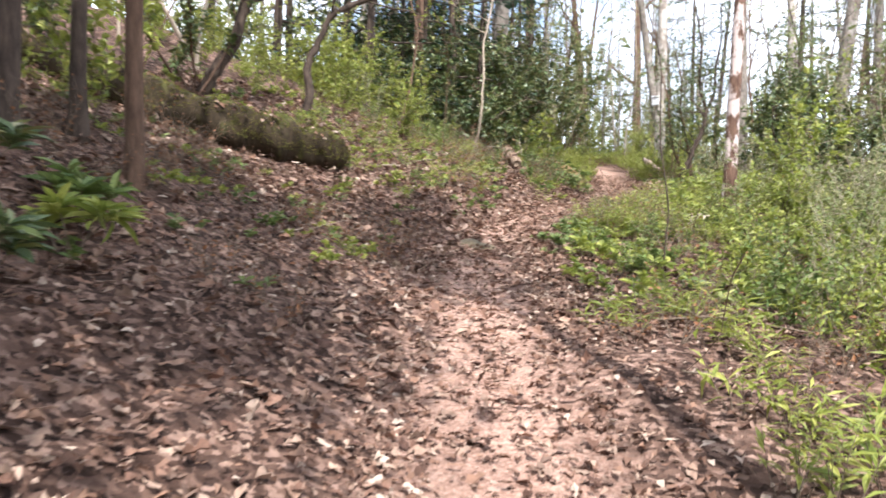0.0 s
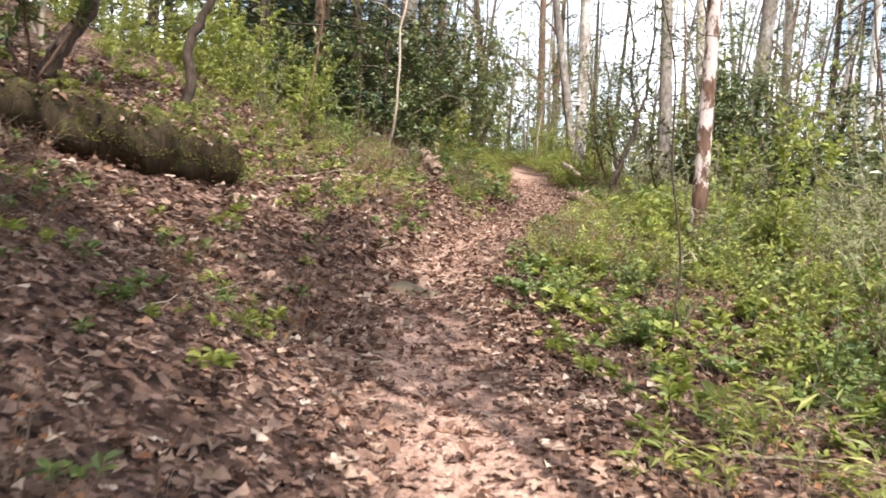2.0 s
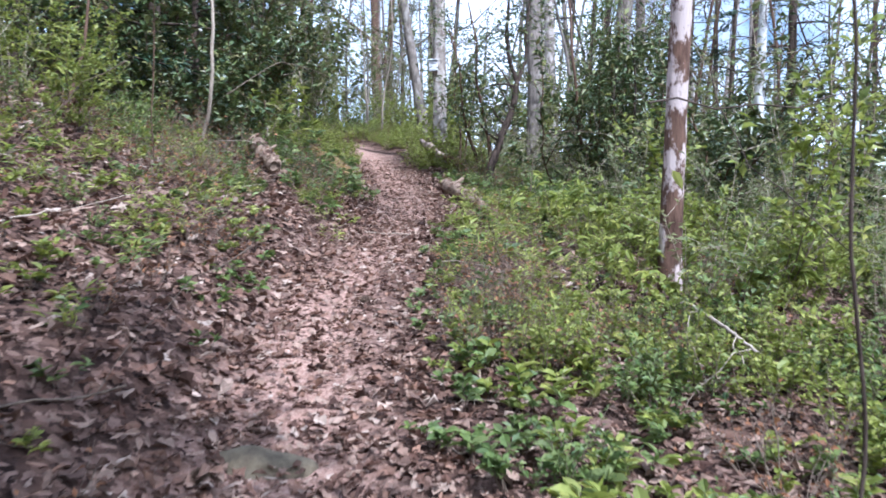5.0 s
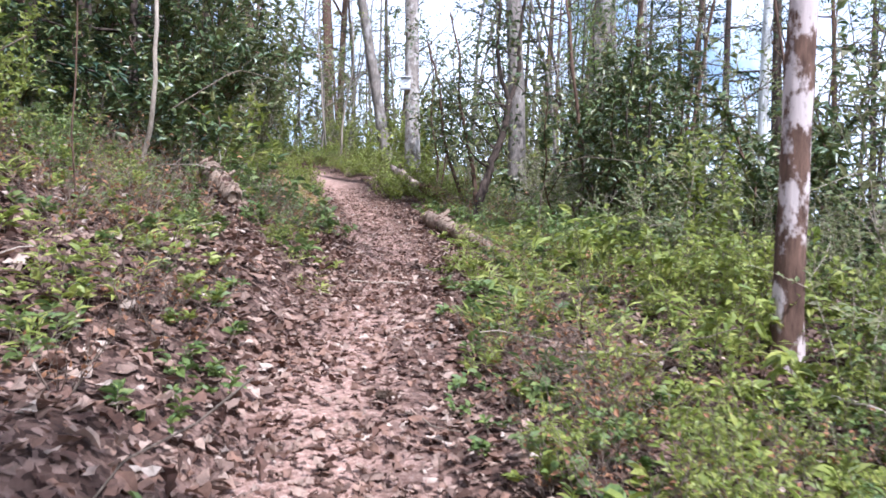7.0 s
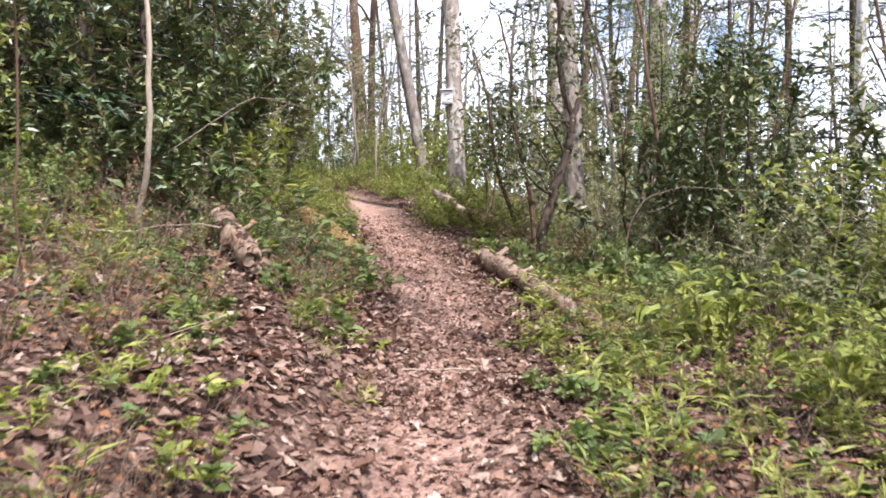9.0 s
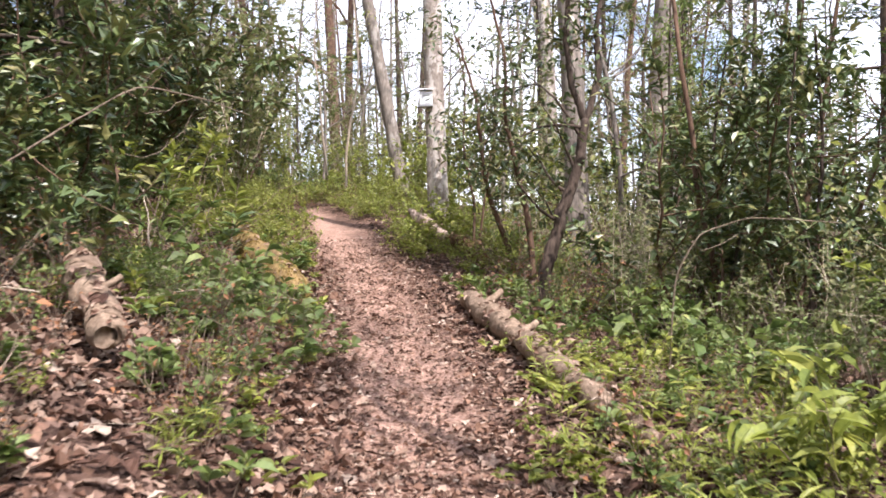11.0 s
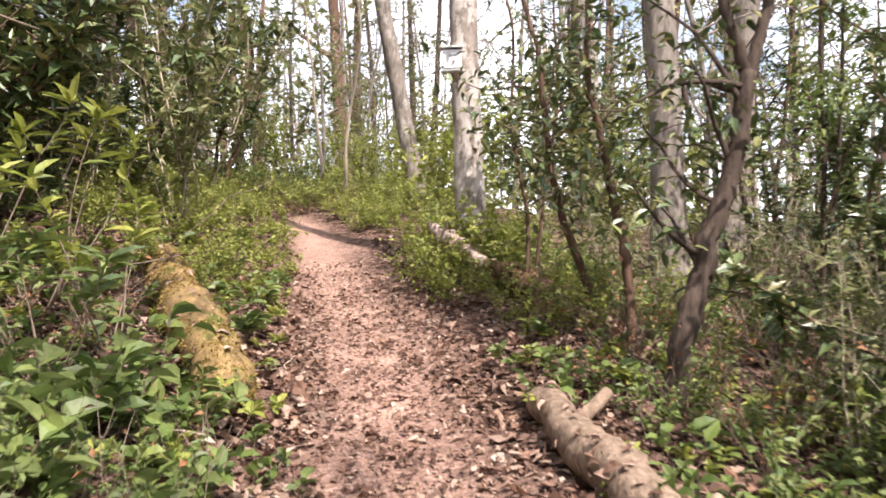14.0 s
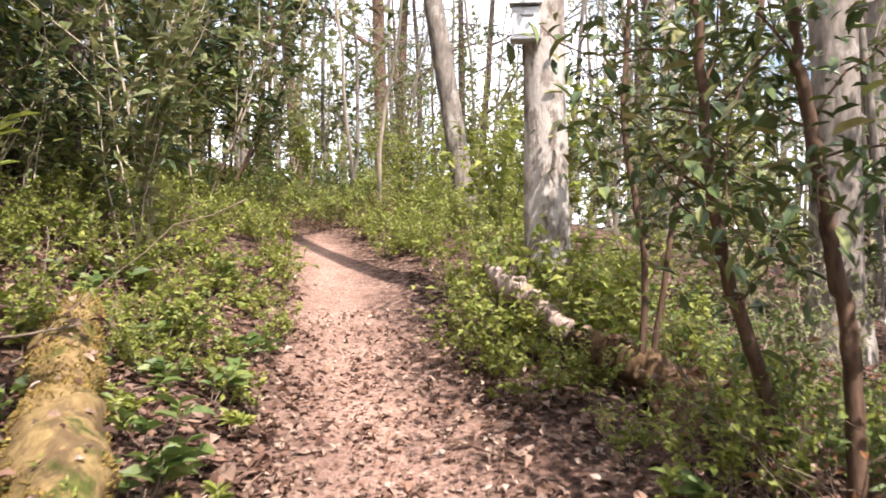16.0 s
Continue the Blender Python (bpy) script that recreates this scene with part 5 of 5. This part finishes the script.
# evergreen rosettes
ROSE = dict(stems=5, per=22, leaf=0.16, ratio=0.27, r=0.008, out=0.6, twig=0.0, bare=0.7, whorl=True, flat=0.75, full=True, wood=TWIG)
for k, (x, y, h, mat) in enumerate([(-1.85, 3.9, 0.32, LEAF_LIME), (-1.95, 4.3, 0.3, LEAF_MID), (-1.9, 3.2, 0.3, LEAF_DARK), (-2.4, 3.9, 0.4, LEAF_DARK), (2.5, 18.75, 1.1, LEAF_LIME), (2.2, 18.2, 0.9, LEAF_MID),
                                    (2.1, 19.3, 1.6, LEAF_LIME), (1.6, 17.8, 1.1, LEAF_MID), (1.75, 18.9, 1.5, LEAF_LIME)]):
    shrub("rhododendron", x, y, "young rhododendron with whorls of long green leaves", "rhododendron", "rhododendrons", 770 + k, h=h, material=mat, **ROSE)

# rust-coloured dry brush under the laurels
for k, (x, y, s) in enumerate([(5.05, 17.2, 0.8), (5.3, 16.9, 0.9), (5.5, 17.1, 1.0), (5.1, 16.7, 0.7), (5.35, 17.55, 0.9), (4.95, 17.6, 0.7), (5.2, 17.9, 1.0), (5.6, 18.4, 1.1), (5.75, 19.3, 1.2), (6.0, 18.0, 1.0), (5.4, 19.0, 0.8), (5.9, 17.3, 0.9), (2.0, 9.9, 0.8), (2.3, 10.3, 0.9)]):
    copy_thing(BRUSH[k % 3], pose(x, y, ground(x, y), 0, 0, 50 * k) @ Matrix.Scale(s, 4))

# big-leaved seedlings over the tan log and by the trail
for k, (x, y, s) in enumerate([(2.75, 17.8, 1.9), (2.6, 18.3, 1.9), (2.45, 17.7, 1.9), (4.75, 17.7, 1.2), (5.1, 16.0, 1.7),
                               (4.7, 18.2, 1.3), (2.7, 19.3, 1.6), (4.85, 15.7, 1.9), (5.3, 15.5, 2.0), (2.55, 16.8, 1.6), (2.75, 16.3, 1.6), (2.3, 17.2, 1.8), (2.8, 17.2, 1.5), (3.15, 17.4, 1.3)]):
    copy_thing(HERB[k % 5], pose(x, y, ground(x, y), 0, 0, 70 * k) @ Matrix.Scale(s, 4))

BIGS = family(3, 240, "broad_seedling", "tall seedling with broad toothed green leaves", "seedling", "broad-leaved seedlings", 390, h=0.42, stems=3, per=9, leaf=0.13, ratio=0.62, material=LEAF_MID, r=0.004, twig=0.3, bare=0.45, flat=0.8, droop=0.25, full=True)
for k, (x, y, s) in enumerate([(2.75, 17.2, 0.7), (2.6, 17.6, 0.9), (2.4, 17.3, 1.1), (2.6, 18.1, 1.1), (2.4, 18.0, 1.2), (2.65, 16.7, 0.7), (2.95, 16.6, 0.5),
                               (2.3, 16.6, 1.1), (2.55, 16.2, 0.9), (2.2, 17.5, 1.2), (4.95, 15.4, 1.0), (5.25, 15.9, 1.2), (5.75, 16.3, 1.1), (5.65, 15.8, 1.3), (4.72, 17.75, 0.5), (5.0, 14.7, 1.0)]):
    copy_thing(BIGS[k % 3], pose(x, y, ground(x, y), 0, 0, 83 * k) @ Matrix.Scale(s, 4))

# bushes round the foot of the pale tree and by the log's end
for k, (x, y, s) in enumerate([(5.4, 20.45, 0.8), (5.75, 20.55, 0.95), (6.0, 20.75, 1.0), (5.15, 20.95, 0.7), (5.95, 20.3, 0.8), (5.3, 21.3, 0.9), (6.3, 20.5, 1.0), (5.55, 20.48, 1.45), (5.66, 20.4, 1.3), (5.42, 20.62, 1.3), (5.28, 20.78, 1.15), (5.8, 20.6, 1.5), (4.95, 20.75, 0.8), (5.1, 20.5, 0.85), (5.55, 20.75, 1.2), (5.3, 20.65, 1.1), (5.7, 20.2, 0.9), (4.15, 13.4, 0.6), (4.3, 13.75, 0.6), (3.85, 13.5, 0.5)]):
    copy_thing(LOW[k % 5], pose(x, y, ground(x, y), 0, 0, 53 * k) @ Matrix.Scale(s, 4))

# shrubs and seedlings crowding the log's low end
for k, (x, y, s) in enumerate([(3.62, 13.75, 0.4), (3.8, 13.5, 0.45), (4.05, 13.6, 0.5), (4.2, 14.2, 0.5), (4.35, 14.8, 0.45), (3.66, 13.3, 0.4), (4.4, 15.4, 0.5)]):
    copy_thing((LOW, LOWM)[k % 2][k % 4], pose(x, y, ground(x, y), 0, 0, 47 * k) @ Matrix.Scale(s, 4))
for k, (x, y, s) in enumerate([(3.72, 14.3, 1.0), (3.8, 14.7, 0.9), (4.3, 16.6, 0.9), (4.28, 15.7, 0.9), (3.68, 14.0, 1.1)]):
    copy_thing(HERBL[k % 5], pose(x, y, ground(x, y), 0, 0, 47 * k) @ Matrix.Scale(s, 4))

# evergreens thick beside the forked laurel
for k, (x, y, s) in enumerate([(6.0, 16.2, 1.0), (6.5, 16.9, 1.05), (6.9, 16.2, 1.1)]):
    copy_thing(LAUREL[k % 4], pose(x, y, ground(x, y), 0, 0, 97 * k) @ Matrix.Scale(s, 4))

for k, (x, y, s) in enumerate([(4.0, 27.2, 1.5), (3.2, 27.8, 1.6), (4.2, 29.8, 1.6)]):
    copy_thing(LAUREL[k % 4], pose(x, y, ground(x, y), 0, 0, 71 * k) @ Matrix.Scale(s, 4))

# sticks
STICKS = [crooked("stick", 60 + k, -75, [([(0, 0, 0.01), (0.15, 0.03, 0.02), (0.32, 0.0, 0.015), (0.5, 0.06, 0.03)], 0.007, 0.004)], (TWIG, TWIG_PALE, BARK_BROWN)[k], "short dry fallen stick on the leaf litter", "stick", 800 + k, twigs=1) for k in range(3)]
for o in STICKS:
    tagged(o, group="fallen sticks")
rk = np.random.default_rng(61)
for y0, y1, d0, d1, n in ((4, 14, -3, -0.9, 26), (3, 14, 0.7, 2.2, 16), (14, 22, -2, -0.7, 12), (14, 22, 0.7, 2, 12), (4, 20, -0.6, 0.6, 6)):
    for x, y, z in zip(*along(rk, n, y0, y1, d0, d1)):
        copy_thing(STICKS[rk.integers(3)], pose(x, y, z + 0.012, rk.uniform(-8, 8), rk.uniform(-8, 8), rk.uniform(0, 360)) @ Matrix.Scale(rk.uniform(0.5, 1.3), 4))


# ---- single fallen leaves nearest the trail ----
def loose_leaves():
    rng = np.random.default_rng(95)
    soil = bpy.data.objects["ground"]
    shapes = []
    for k in range(6):
        s = rng.uniform(0.07, 0.11)
        shapes.append(leaf_mesh("dead_leaf", [(-s / 2, 0, 0)], [(1, 0, 0.1)], [(0, 0.1 * (k - 3), 1)], s, s * rng.uniform(0.5, 0.8), DEAD_LEAF_LOOSE, fold=0.3, droop=0.3, lobed=True))
    for y0, y1, n in ((3, 9, 100), (9, 15, 100), (15, 21, 90)):
        for x, y, z in zip(*along(rng, n, y0, y1, -0.9, 0.9)):
            o = part("dead_leaf", shapes[rng.integers(6)], soil)
            o.matrix_basis = pose(x, y, z + 0.02, rng.uniform(-15, 15), rng.uniform(-15, 15), rng.uniform(0, 360))


DEAD_LEAF_LOOSE = DEAD_LEAF.copy()
for nd in list(DEAD_LEAF_LOOSE.node_tree.nodes):
    if nd.bl_idname == "ShaderNodeNewGeometry":
        info = DEAD_LEAF_LOOSE.node_tree.nodes.new("ShaderNodeObjectInfo")
        to = nd.outputs["Random Per Island"].links[0].to_socket
        DEAD_LEAF_LOOSE.node_tree.links.new(info.outputs["Random"], to)
loose_leaves()

# the first of each kind of plant stands by the trail too
for k, o in enumerate([o for o in scene.objects if o.type == "EMPTY" and not o.parent and o.location.y < -70]):
    i = 40 + (k * 37) % 240
    d = (2.9 + 0.11 * (k % 20)) * (1 if k % 3 else -1)
    ax, ay = float(LINE[i, 0] + d), float(LINE[i, 1])
    o.location = (ax, ay, ground(ax, ay))
